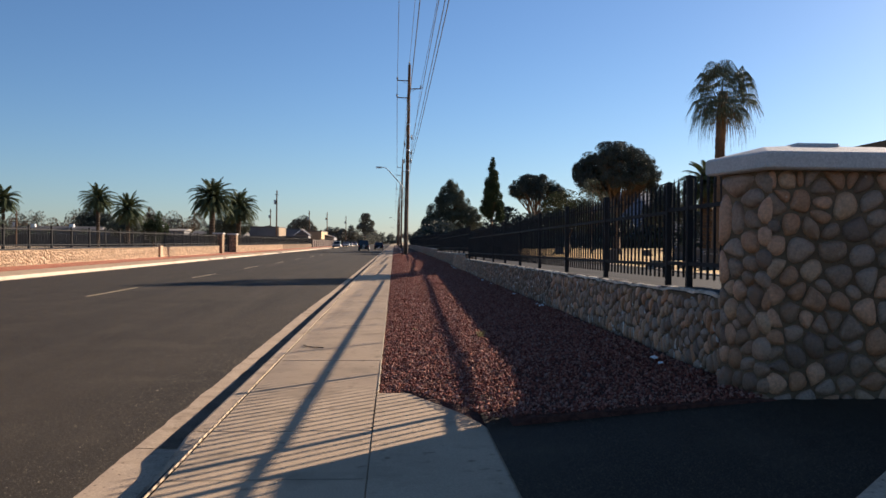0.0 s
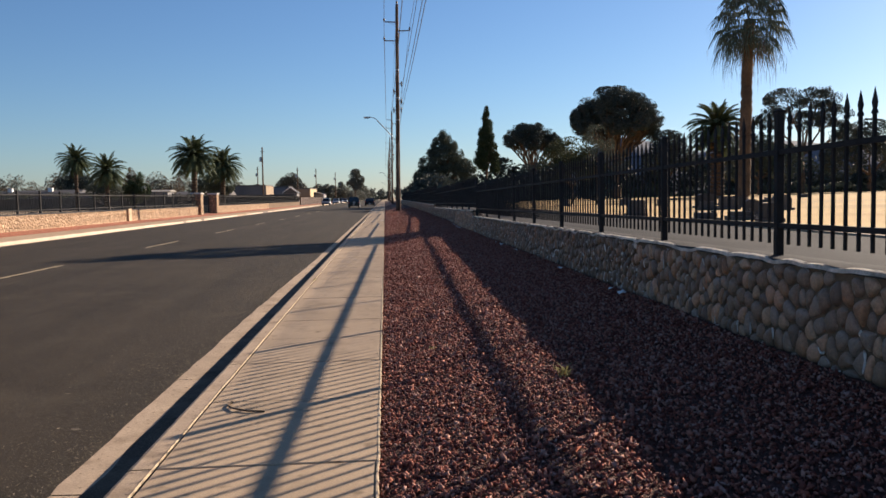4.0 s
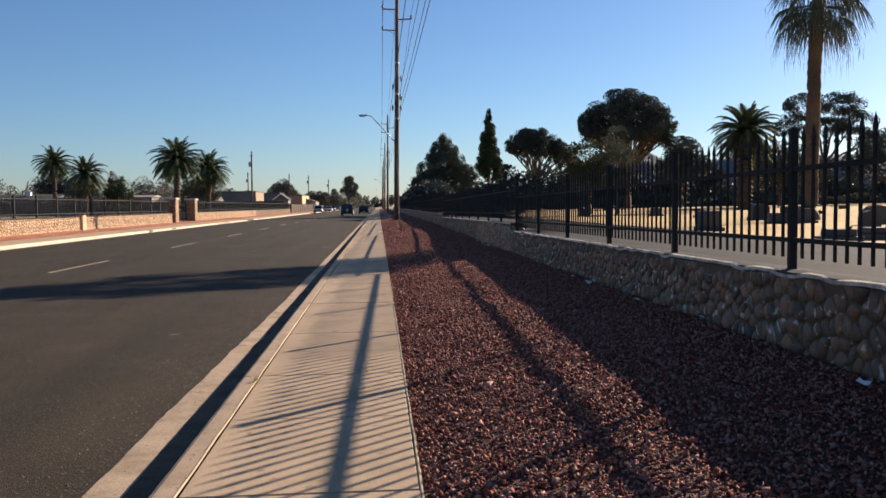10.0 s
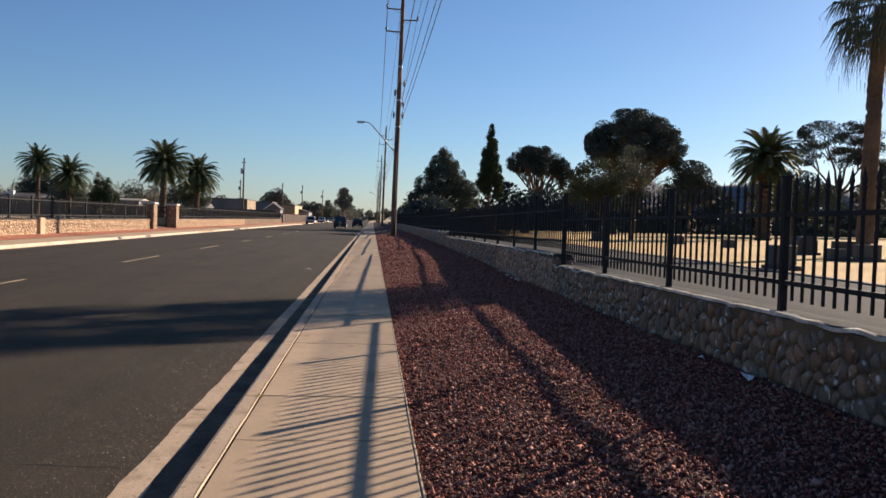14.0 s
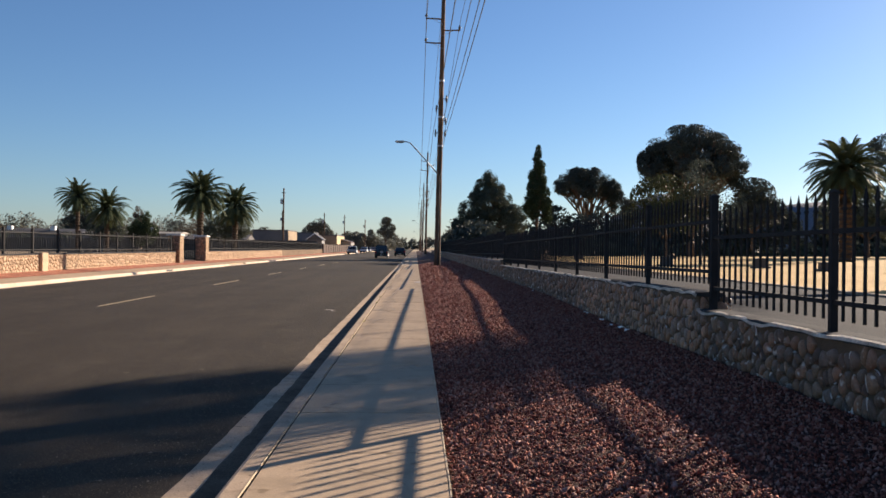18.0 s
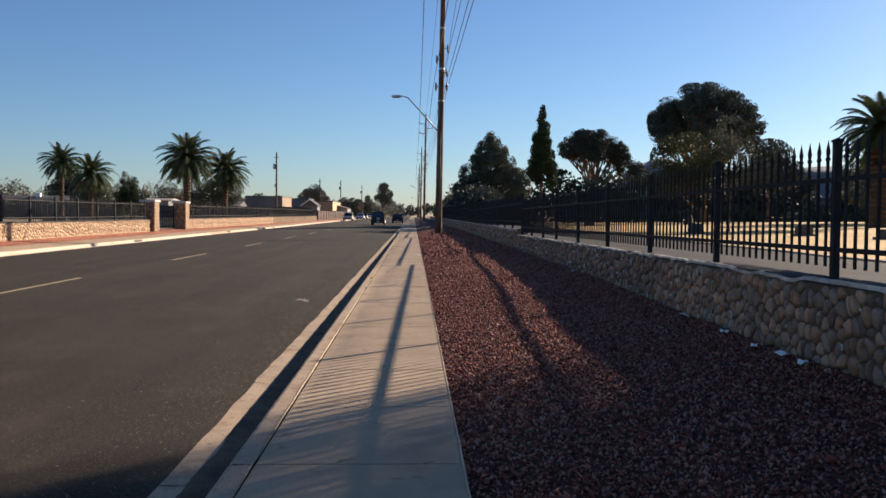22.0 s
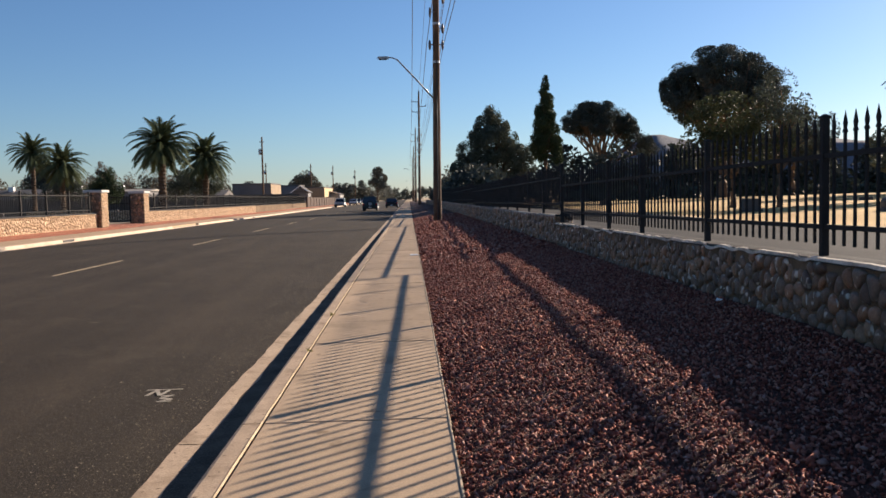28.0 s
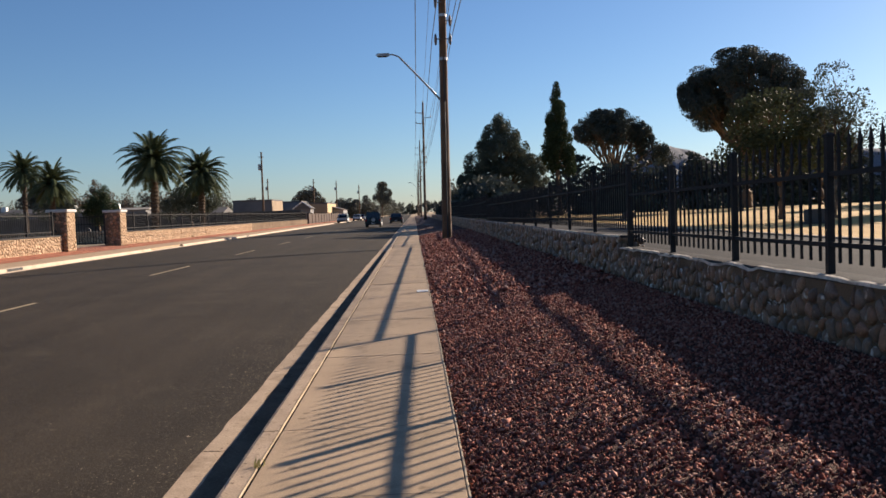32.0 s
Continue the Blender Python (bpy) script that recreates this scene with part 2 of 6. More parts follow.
M_CYPRESS = leaf_mat("cypress_leaves", (0.036, 0.053, 0.028), (0.070, 0.092, 0.048), 0.15)
M_OLIVE = leaf_mat("grey_green_leaves", (0.062, 0.076, 0.059), (0.123, 0.140, 0.106), 0.15)
M_MESQ = leaf_mat("yellow_green_leaves", (0.046, 0.056, 0.028), (0.080, 0.088, 0.046), 0.15)
M_BROWNLEAF = leaf_mat("brown_twigs", (0.085, 0.066, 0.048), (0.14, 0.108, 0.078), 0.15)
# Far foliage: distance haze is put into this paler grey-green.
M_FARLEAF = leaf_mat("haze_paled_leaves", (0.110, 0.113, 0.092), (0.175, 0.170, 0.140), 0.1)
M_DATE = leaf_mat("date_fronds", (0.037, 0.051, 0.026), (0.088, 0.105, 0.053), 0.15, 0.6)
M_FAN = leaf_mat("fan_leaves", (0.054, 0.072, 0.051), (0.111, 0.130, 0.089), 0.06, 0.7)
M_DEADLEAF = leaf_mat("dead_fan_leaves", (0.11, 0.082, 0.052), (0.19, 0.145, 0.095), 0.12, 0.7)
M_WEED = leaf_mat("weed", (0.25, 0.22, 0.09), (0.36, 0.31, 0.14), 0.35)
M_BLOCK = mat("painted_block", (0.24, 0.24, 0.245), (0.31, 0.305, 0.305), 0.9, 0.2, 20.0, 0.2)
M_STUCCO = mat("tan_stucco", (0.27, 0.1963, 0.1297), (0.33, 0.2419, 0.1611), 0.9, 0.3, 30.0, 0.3)
M_STUCCO_GREY = mat("grey_stucco", (0.15, 0.145, 0.15), (0.22, 0.21, 0.21), 0.9, 0.3, 30.0, 0.3)
M_WHITE = mat("white_paint", (0.72, 0.71, 0.68), (0.80, 0.79, 0.76), 0.6, 0.8, 40.0, 0.05, contrast=0.08)
M_ROOF = mat("roof_shingle", (0.085, 0.08, 0.08), (0.13, 0.12, 0.115), 0.9, 0.5, 12.0, 0.5)
M_ROOF_WHITE = mat("white_roof", (0.24, 0.2146, 0.1808), (0.32, 0.283, 0.2358), 0.7, 0.4, 12.0, 0.2)
M_WINDOW = glass_mat("window_glass", (0.03, 0.035, 0.04))
M_CARGLASS = glass_mat("car_glass", (0.012, 0.014, 0.016))
M_TYRE = mat("rubber", (0.016, 0.016, 0.016), (0.026, 0.026, 0.026), 0.8, 5.0, 80.0, 0.2)
M_RIM = mat("alloy", (0.45, 0.45, 0.46), (0.55, 0.55, 0.56), 0.35, 5.0, 60.0, 0.0, metal=0.9)
M_CHROME = mat("trim_grey", (0.28, 0.28, 0.28), (0.34, 0.34, 0.34), 0.4, 5.0, 60.0, 0.0, metal=0.4)
M_PLASTIC = mat("black_plastic", (0.02, 0.02, 0.021), (0.03, 0.03, 0.031), 0.6, 4.0, 90.0, 0.1)
M_TAIL = mat("tail_lamp_red", (0.30, 0.012, 0.012), (0.40, 0.02, 0.02), 0.25, 4.0, 60.0, 0.0)
# Rock in grey-blue, with the distance haze mixed into its base colour.
M_HILL = mat("haze_blue_rock", (0.105, 0.115, 0.140), (0.14, 0.150, 0.175), 0.95, 0.01, 0.2, 0.6, step=2.0)
M_BOUNDARY = mat("weathered_grey_block", (0.085, 0.078, 0.072), (0.12, 0.110, 0.100), 0.95, 0.4, 25.0, 0.3)
M_BROWNBLOCK = mat("brown_block", (0.062, 0.042, 0.034), (0.095, 0.064, 0.051), 0.95, 0.4, 25.0, 0.3)
# Dark for a front in shade; the cream below is for a sunlit end.
M_SHADE_WALL = mat("shade_dark_wall", (0.095, 0.095, 0.10), (0.13, 0.130, 0.136), 0.9, 0.3, 20.0, 0.2)
M_SUN_CREAM = mat("sun_cream_stucco", (0.46, 0.3469, 0.1965), (0.54, 0.4109, 0.2437), 0.9, 0.3, 30.0, 0.2)
M_PAPER = mat("paper", (0.70, 0.70, 0.70), (0.80, 0.80, 0.79), 0.8, 10.0, 60.0, 0.1)


def car_paint(name, colour):
    m = mat(name, tuple(c * 0.92 for c in colour), colour, 0.28, 1.0, 300.0, 0.0, metal=0.3, contrast=0.05, spec=0.6)
    m.node_tree.nodes["Principled BSDF"].inputs["Coat Weight"].default_value = 0.5
    return m


# ---------------------------------------------------------------- building blocks
def mesh_of(name, verts, faces, material=None, smooth=False):
    me = bpy.data.meshes.new(name)
    me.from_pydata([tuple(v) for v in verts], [], [tuple(f) for f in faces])
    me.update()
    if smooth:
        me.polygons.foreach_set("use_smooth", [True] * len(me.polygons))
    if material:
        me.materials.append(material)
    return me


def as_mesh(name, bm, material=None, smooth=False):
    me = bpy.data.meshes.new(name)
    bm.normal_update()
    bm.to_mesh(me)
    bm.free()
    if smooth:
        me.polygons.foreach_set("use_smooth", [True] * len(me.polygons))
    if material:
        me.materials.append(material)
    return me


def part(name, shape, material, parent=None, label="", smooth=False, kind=""):
    """Links a bmesh, a mesh or a (verts, faces) pair as one object under parent."""
    if isinstance(shape, bmesh.types.BMesh):
        me = as_mesh(name, shape, material, smooth)
    elif isinstance(shape, tuple):
        me = mesh_of(name, shape[0], shape[1], material, smooth)
    else:
        me = shape
    ob = new(name, me)
    if parent is not None:
        ob.parent = parent
    return tagged(ob, label=label, kind=kind)


def empty(name, m=None):
    ob = new(name)
    ob.empty_display_size = 0.2
    if m is not None:
        ob.matrix_basis = m
    return ob


def add_box(bm, x0, x1, y0, y1, z0, z1, bevel=0.0, seg=1):
    vs = [bm.verts.new((x, y, z)) for x in (x0, x1) for y in (y0, y1) for z in (z0, z1)]
    fs = [(0, 1, 3, 2), (4, 6, 7, 5), (0, 4, 5, 1), (2, 3, 7, 6), (0, 2, 6, 4), (1, 5, 7, 3)]
    faces = [bm.faces.new([vs[i] for i in f]) for f in fs]
    if bevel:
        edges = list({e for f in faces for e in f.edges})
        bmesh.ops.bevel(bm, geom=edges, offset=bevel, segments=seg, affect='EDGES')
    return bm


def box(x0, x1, y0, y1, z0, z1, bevel=0.0, seg=1):
    return add_box(bmesh.new(), x0, x1, y0, y1, z0, z1, bevel, seg)


def strip(profile, ys, wobble=None):
    """A sheet with the cross-section profile [(x, z), ...] carried along y through ys; wobble(i, j) shifts a vertex."""
    verts, faces, k = [], [], len(profile)
    for j, y in enumerate(ys):
        for i, (x, z) in enumerate(profile):
            dx, dz = wobble(i, y) if wobble else (0, 0)
            verts.append((x + dx, y, z + dz))
    for j in range(len(ys) - 1):
        for i in range(k - 1):
            a = j * k + i
            faces.append((a, a + 1, a + k + 1, a + k))
    return verts, faces


def tube(points, radii, sides=8, caps=True):
    """A round tube through points with a radius at each."""
    verts, faces = [], []
    pts = [Vector(p) for p in points]
    for i, p in enumerate(pts):
        d = (pts[min(i + 1, len(pts) - 1)] - pts[max(i - 1, 0)]).normalized()
        side = d.cross(Vector((0, 0, 1)))
        side = Vector((1, 0, 0)) if side.length < 1e-3 else side.normalized()
        up = side.cross(d).normalized()
        r = radii[i] if isinstance(radii, (list, tuple)) else radii
        for s in range(sides):
            a = 2 * math.pi * s / sides
            verts.append(p + side * (r * math.cos(a)) + up * (r * math.sin(a)))
    for i in range(len(pts) - 1):
        for s in range(sides):
            a, b = i * sides + s, i * sides + (s + 1) % sides
            faces.append((a, b, b + sides, a + sides))
    if caps:
        faces.append(tuple(range(sides - 1, -1, -1)))
        faces.append(tuple(range((len(pts) - 1) * sides, len(pts) * sides)))
    return verts, faces


def joined(*shapes):
    verts, faces = [], []
    for v, f in shapes:
        o = len(verts)
        verts.extend(v)
        faces.extend(tuple(i + o for i in face) for face in f)
    return verts, faces


def wob(x, y, s=1.0, seed=0.0):
    return noise.noise(Vector((x * s + seed, y * s, seed * 1.7)))


# ---------------------------------------------------------------- ground, road, pavements
CURB_X, SEAM_X, LIP_X = -1.295, -1.152, -1.69
LCURB_X = -13.95
FAR = 620.0

def frange(a, b, n):
    return [a + (b - a) * i / (n - 1) for i in range(n)]

ground_profile = [(-2600, -0.40), (-60, -0.20), (-17.5, -0.10), (-13.0, -0.40), (-1.7, -0.40), (0.2, -0.25), (2.9, -0.1), (3.4, 0.15), (12, 0.3), (160, 0.3), (2600, -0.3)]
tagged(part("ground", strip(ground_profile, [-400, -60, 0, 60, 140, 300, 700, 1500, 3200]), M_DIRT), "bare tan desert dirt around the road", "ground", kind="structure")

def road_z(x):
    return -0.118 + 0.083 * (1 - ((x + 7.7) / 6.02) ** 2)

ROAD_Y = [-60, -20] + frange(-4, 90, 95) + [110, 150, 220, 330, 460, FAR]
road_profile = [(x, road_z(x)) for x in (-13.71, -12.4, -10, -7.7, -5.7, -4, -3, -2.3, -1.9, -1.62)]
road = part("road", strip(road_profile, ROAD_Y, lambda i, y: (0.018 * wob(i, y, 3.0) + 0.02 * wob(y, 2.0, 0.7) if i == 9 else 0, 0.004 * wob(i * 3, y, 0.6))), M_ASPHALT, smooth=True)
tagged(road, "worn dark grey asphalt street with faint stains", "road", kind="structure")

# the cemetery's inner lane and dry lawn
lawn = part("lawn", strip([(9.7, 0.42), (20, 0.44), (40, 0.62), (80, 0.95), (170, 1.3)], frange(7.85, 160, 50), lambda i, y: (0.35 * wob(y, 3, 0.4) if i == 0 else 0, 0.03 * wob(i * 7, y, 0.2))), M_DRYGRASS)
tagged(lawn, "dry golden winter lawn of the cemetery", "lawn", kind="structure")
lane = part("cemetery_lane", strip([(3.22, 0.62), (4.5, 0.59), (6.5, 0.52), (10.1, 0.40)], frange(7.85, 160, 40)), M_LANE)
tagged(lane, "grey asphalt lane behind the iron fence", "lane", kind="structure")
lane_kerb = part("kerb", strip([(9.62, 0.38), (9.62, 0.46), (9.75, 0.47), (9.8, 0.40)], frange(7.85, 150, 50), lambda i, y: (0.35 * wob(y, 3, 0.4), 0)), M_CURB, lane)

# gravel bed beside the sidewalk, rising to the stone wall
def bed_z(x, y):
    u = min(max(x / 2.85, 0.0), 1.0)
    k = min(max((y - 36.5) / 8.0, 0.0), 1.0)
    return -0.028 + 0.255 * u ** 0.75 + 0.070 * k * k * (3 - 2 * k) * min(1.0, x / 0.9) + 0.018 * wob(x, y, 0.9, 5.0)

gx = frange(0.0, 2.95, 14)
gy = [6.93] + frange(6.95, 75, 274) + [90, 120, 180, 330]
bed_verts = [(x, y, -0.2 if y < 6.94 else bed_z(x, y) - 0.006 if x > 1.05 or y > 8.5 else -0.012) for y in gy for x in gx]
bed_faces = [(j * 14 + i, j * 14 + i + 1, (j + 1) * 14 + i + 1, (j + 1) * 14 + i) for j in range(len(gy) - 1) for i in range(13)]
gravel_bed = part("gravel_bed", (bed_verts, bed_faces), M_GRAVEL_BED, smooth=True)
tagged(gravel_bed, "strip of dark red crushed lava rock", "gravel", kind="structure")

# driveway with its concrete apron at the stone pillar
def apron_edge(n=10):
    pts = [(0.0, 8.43), (0.26, 8.43)]
    for i in range(n):
        a = i / (n - 1)
        pts.append((0.27 + 0.61 * math.sin(a * math.pi / 2) ** 1.2, 8.43 - 1.9 * a ** 1.1))
    return pts + [(0.88, 5.5), (0.88, -3.0), (0.0, -3.0)]
bm = bmesh.new()
low = [bm.verts.new((x, y, -0.14)) for x, y in apron_edge()]
top = [bm.verts.new((x, y, 0.004)) for x, y in apron_edge()]
bm.faces.new(top[::-1])
for i in range(len(top)):
    j = (i + 1) % len(top)
    bm.faces.new((low[i], low[j], top[j], top[i]))
bmesh.ops.recalc_face_normals(bm, faces=bm.faces)
tagged(part("driveway_apron", bm, M_CONCRETE), "pale concrete driveway apron with a curved edge", "apron", kind="structure")
drive_x = [0.82, 1.4, 2.2, 3.0, 4.5, 7.0, 11.0]
drive_y = [-6, -2, 2, 4, 5.5, 6.6, 8.2]
dv = [(x, y, -0.045 + 0.255 * min(1.0, x / 2.85) ** 1.15) for y in drive_y for x in drive_x]
df = [(j * 7 + i, j * 7 + i + 1, j * 7 + i + 8, j * 7 + i + 7) for j in range(6) for i in range(6)]
tagged(part("driveway", (dv, df), M_ASPHALT), "dark asphalt driveway in the shade of a pillar", "driveway", kind="structure")
kerb = part("kerb", box(0.0, 3.1, -0.3, 0.0, -0.1, 0.06, 0.02), M_CURB)
kerb.matrix_basis = pose(1.95, 4.45, 0.10, 0, -2.5, 44.6)
tagged(kerb, "low concrete kerb along the driveway", "kerb", kind="structure")

# left side of the street
left_ground = part("verge", strip([(-17.6, 0.20), (-16.5, 0.19), (-16.0, 0.15), (-15.3, 0.075)], frange(-40, 330, 60), lambda i, y: (0, 0.01 * wob(i, y))), M_VERGE)
tagged(left_ground, "red gravel verge below a stone wall", "gravel", kind="structure")
left_lawn = part("lawn", strip([(-125, 0.0), (-60, 0.02), (-30, 0.06), (-16.7, 0.14)], frange(-40, 172, 30)), M_DIRT)
tagged(left_lawn, "bare tan ground of a cemetery", "lawn", kind="structure")
# ---------------------------------------------------------------- road marks
marks = empty("road_marking")
tagged(marks, "faded dashed yellow centre line", "road marking", kind="structure")
for k in range(-2, 24):
    y = 23.7 + 10.66 * k
    v, f = strip([(-7.39, road_z(-7.39) + 0.005), (-7.31, road_z(-7.31) + 0.005)], frange(y - 2.0, y + 2.0, 9), lambda i, yy: (0.008 * wob(i, yy, 4), 0))
    part("dash", (v, f), M_PAINT_LINE, marks)

def crack(y, x0, x1, w=0.006, amp=0.05, seed=0.0):
    n = 40
    verts, faces = [], []
    for i in range(n):
        x = x0 + (x1 - x0) * i / (n - 1)
        c = y + amp * wob(x, y, 1.2, seed) + 0.25 * amp * wob(x, y, 6, seed)
        ww = w * (0.6 + 0.8 * abs(wob(x, y, 3, seed + 2)))
        verts += [(x, c - ww, road_z(x) + 0.006), (x, c + ww, road_z(x) + 0.006)]
    faces = [(2 * i, 2 * i + 2, 2 * i + 3, 2 * i + 1) for i in range(n - 1)]
    return verts, faces
cracks = empty("road_crack")
tagged(cracks, "thin dark transverse cracks across the asphalt", "crack", kind="structure")
for k, y in enumerate((8.4, 17.85, 23.9, 40.2, 44.9, 58.5)):
    part("crack", crack(y, -1.72, -1.72 - (5.5 if k % 2 else 9.5), seed=k * 3.1), M_CRACK, cracks)

spray = empty("spray_mark")
tagged(spray, "worn white sprayed survey mark on the asphalt", "paint mark", kind="structure")
SX, SY = -2.16, 43.25
for x0, y0, x1, y1, w in ((-0.16, 0.0, -0.11, 0.30, 0.03), (-0.11, 0.30, 0.0, 0.02, 0.03), (0.0, 0.02, 0.04, 0.30, 0.03), (0.03, -0.02, 0.17, 0.04, 0.03),
                          (0.17, 0.04, 0.05, -0.14, 0.03), (0.05, -0.14, 0.2, -0.16, 0.03), (0.2, -0.16, 0.06, -0.30, 0.03), (0.06, -0.30, 0.22, -0.26, 0.03), (-0.24, 0.31, 0.2, 0.36, 0.025)):
    x0, x1, y0, y1 = x0 * 0.62, x1 * 0.62, y0 * 0.62, y1 * 0.62
    d = Vector((x1 - x0, y1 - y0)).normalized()
    nx, ny = -d.y * w / 2, d.x * w / 2
    v = [(SX + x0 + nx, SY + y0 + ny), (SX + x0 - nx, SY + y0 - ny), (SX + x1 - nx, SY + y1 - ny), (SX + x1 + nx, SY + y1 + ny)]
    part("stroke", ([(x, y, road_z(x) + 0.006) for x, y in v], [(0, 1, 2, 3)]), M_SPRAY, spray)
fleck_rng = random.Random(77)
flecks = empty("road_fleck")
tagged(flecks, "small pale scuffs and dried spots on the asphalt", "scuff", kind="structure")
for k in range(46):
    x, y, r = fleck_rng.uniform(-6.0, -1.95), fleck_rng.uniform(5, 62), fleck_rng.uniform(0.010, 0.032) * (1.6 if k % 9 == 0 else 1)
    pts = [(x + r * 1.7 * (0.7 + 0.7 * wob(a, x, 2, y)) * math.cos(a), y + r * (0.7 + 0.7 * wob(a, y, 2, x)) * math.sin(a)) for a in frange(0, 2 * math.pi, 11)[:-1]]
    part("scuff", ([(px, py, road_z(px) + 0.005) for px, py in pts], [tuple(range(10))]), M_SCUFF, flecks)

# ---------------------------------------------------------------- sidewalk slabs, curb and gutter
JOINTS = [-3.0, -0.4, 2.1, 4.6, 6.98, 10.49, 13.2, 15.62, 17.71, 20.49, 22.69, 25.41, 28.21, 30.97, 33.73, 36.49, 39.28, 41.99, 44.77, 47.45]
while JOINTS[-1] < 200:
    JOINTS.append(JOINTS[-1] + 2.74)
JOINTS += [330]
sidewalk = empty("sidewalk")
tagged(sidewalk, "pale concrete sidewalk with scored joints", "sidewalk", kind="structure")
part("joint_bed", strip([(-1.2, -0.02), (0.0, -0.02)], [-3, 60, 200, 330]), M_JOINT, sidewalk)
rng = random.Random(4)
for a, b in zip(JOINTS[:-1], JOINTS[1:]):
    if b < 100:
        dz = rng.uniform(-0.002, 0.002)
        bm = box(SEAM_X + 0.010, -0.004 + rng.uniform(-0.006, 0.006), a + 0.0065, b - 0.0065, -0.12, dz, 0.006, 1)
        s = part("slab", bm, M_CONCRETE, sidewalk)
        mid = (a + b) / 2 + rng.uniform(-0.05, 0.05)
        part("score_line", ([(SEAM_X + 0.02, mid - 0.0035, dz + 0.003), (-0.02, mid - 0.0035, dz + 0.003), (-0.02, mid + 0.0035, dz + 0.003), (SEAM_X + 0.02, mid + 0.0035, dz + 0.003)], [(0, 1, 2, 3)]), M_JOINT, s)
    else:
        part("slab", box(SEAM_X + 0.006, -0.004, a + 0.006, b - 0.006, -0.12, 0.0), M_CONCRETE, sidewalk)
# thin pale lip along the open seam between slab and curb
sv, sf = strip([(SEAM_X - 0.011, -0.002), (SEAM_X - 0.009, 0.003), (SEAM_X - 0.006, 0.003), (SEAM_X - 0.004, -0.012)], frange(-3, 90, 420), lambda i, y: (0.006 * wob(y, 1, 2.0) + 0.003 * wob(y, i, 9.0), 0.003 * wob(i, y, 7)))
part("seam_filler", (sv, sf), M_SEAM, sidewalk, "crumbling pale filler strip")
ev, ef = strip([(-0.006, -0.004), (-0.001, 0.004), (0.008, 0.004), (0.014, -0.03)], frange(8.5, 90, 420), lambda i, y: (0.005 * wob(y, 4, 2.5) + 0.004 * wob(y, i, 11.0), 0))
part("edge_strip", (ev, ef), M_SEAM, sidewalk, "pale ragged slab edge")

def curb_profile(x_seam, x_face, x_lip, z_top, z_gut, z_lip):
    s = -1 if x_face < x_seam else 1
    return [(x_seam, z_top - 0.2), (x_seam, z_top), (x_face - s * 0.03, z_top), (x_face - s * 0.008, z_top - 0.008), (x_face + s * 0.006, z_top - 0.03), (x_face + s * 0.02, z_gut + 0.012), (x_face + s * 0.035, z_gut), (x_lip, z_lip), (x_lip, z_lip - 0.12)]
curb = empty("curb")
tagged(curb, "concrete curb and gutter with open joints", "curb", kind="structure")
C_PROF = curb_profile(SEAM_X - 0.012, CURB_X, LIP_X + 0.02, 0.0, -0.122, -0.114)
for k, (a, b) in enumerate(zip(JOINTS[:-1], JOINTS[1:])):
    n = max(5, int((min(b, a + 3) - a) / 0.12)) if b < 75 else 3
    v, f = strip(C_PROF, frange(a + 0.008, b - 0.008, n), lambda i, y: ((0.02 * wob(y, 2, 2.2) + 0.012 * wob(y, 5, 9.0) - 0.055 * math.exp(-((y - 17.7) / 6.0) ** 2)) if i >= 7 else 0.0025 * wob(y, i, 8) if i in (3, 4) else 0, (0.002 * wob(y, i, 6) if i in (2, 3) else 0) - (0.10 * min(1.0, max(0.0, (6.85 - y) / 0.9)) if i in (2, 3, 4) else 0)))
    part("curb_length", (v, f), M_CURB, curb, smooth=False)

# dark ragged strip, kept within the curb's cast shadow to make it deeper
gutter_shade_v, gutter_shade_f = strip([(CURB_X - 0.022, -0.10), (CURB_X - 0.045, -0.117), (CURB_X - 0.12, -0.1165), (CURB_X - 0.215, -0.1155), (CURB_X - 0.235, -0.122)], frange(7.0, 75, 560), lambda i, y: ((0.03 * wob(y, 3, 1.7) + 0.016 * wob(y, i, 8.0)) if i > 2 else 0, 0))
part("gutter_silt", (gutter_shade_v, gutter_shade_f), M_GUTTER_SHADE, curb, "dark strip deepening the curb shadow along the gutter")

left_curb = empty("curb")
tagged(left_curb, "sunlit pale concrete curb across the street", "curb", kind="structure")
LZ = road_z(-13.7)
L_PROF = curb_profile(-14.10, LCURB_X, -13.70, LZ + 0.125, LZ + 0.004, LZ + 0.01)
yl = -22.6
while yl < 300:
    b = yl + 6.0
    dropped = any(lo < yl + 3 < hi for lo, hi in ((84, 92),))
    v, f = strip([(x, z - (0.10 if dropped and i < 5 and i > 0 else 0)) for i, (x, z) in enumerate(L_PROF)], frange(yl + 0.006, b - 0.006, 8), lambda i, y: (0.01 * wob(y, i, 3), 0))
    part("curb_length", (v, f), M_CURB_PALE, left_curb)
    yl = b
left_walk = empty("sidewalk")
tagged(left_walk, "sunlit concrete sidewalk across the street", "sidewalk", kind="structure")
for k in range(54):
    y = -20 + 6 * k
    bm = box(-15.38, -14.11, y + 0.006, y + 5.994, LZ - 0.05, LZ + 0.124, 0.006)
    for v in bm.verts:
        v.co.z += 0.05 * (-14.11 - v.co.x)
    part("slab", bm, M_CONCRETE, left_walk)
part("drain_inlet", box(-14.02, -13.925, 70.2, 71.3, LZ + 0.012, LZ + 0.105, 0.008), M_PLASTIC, left_curb, "dark drain opening")
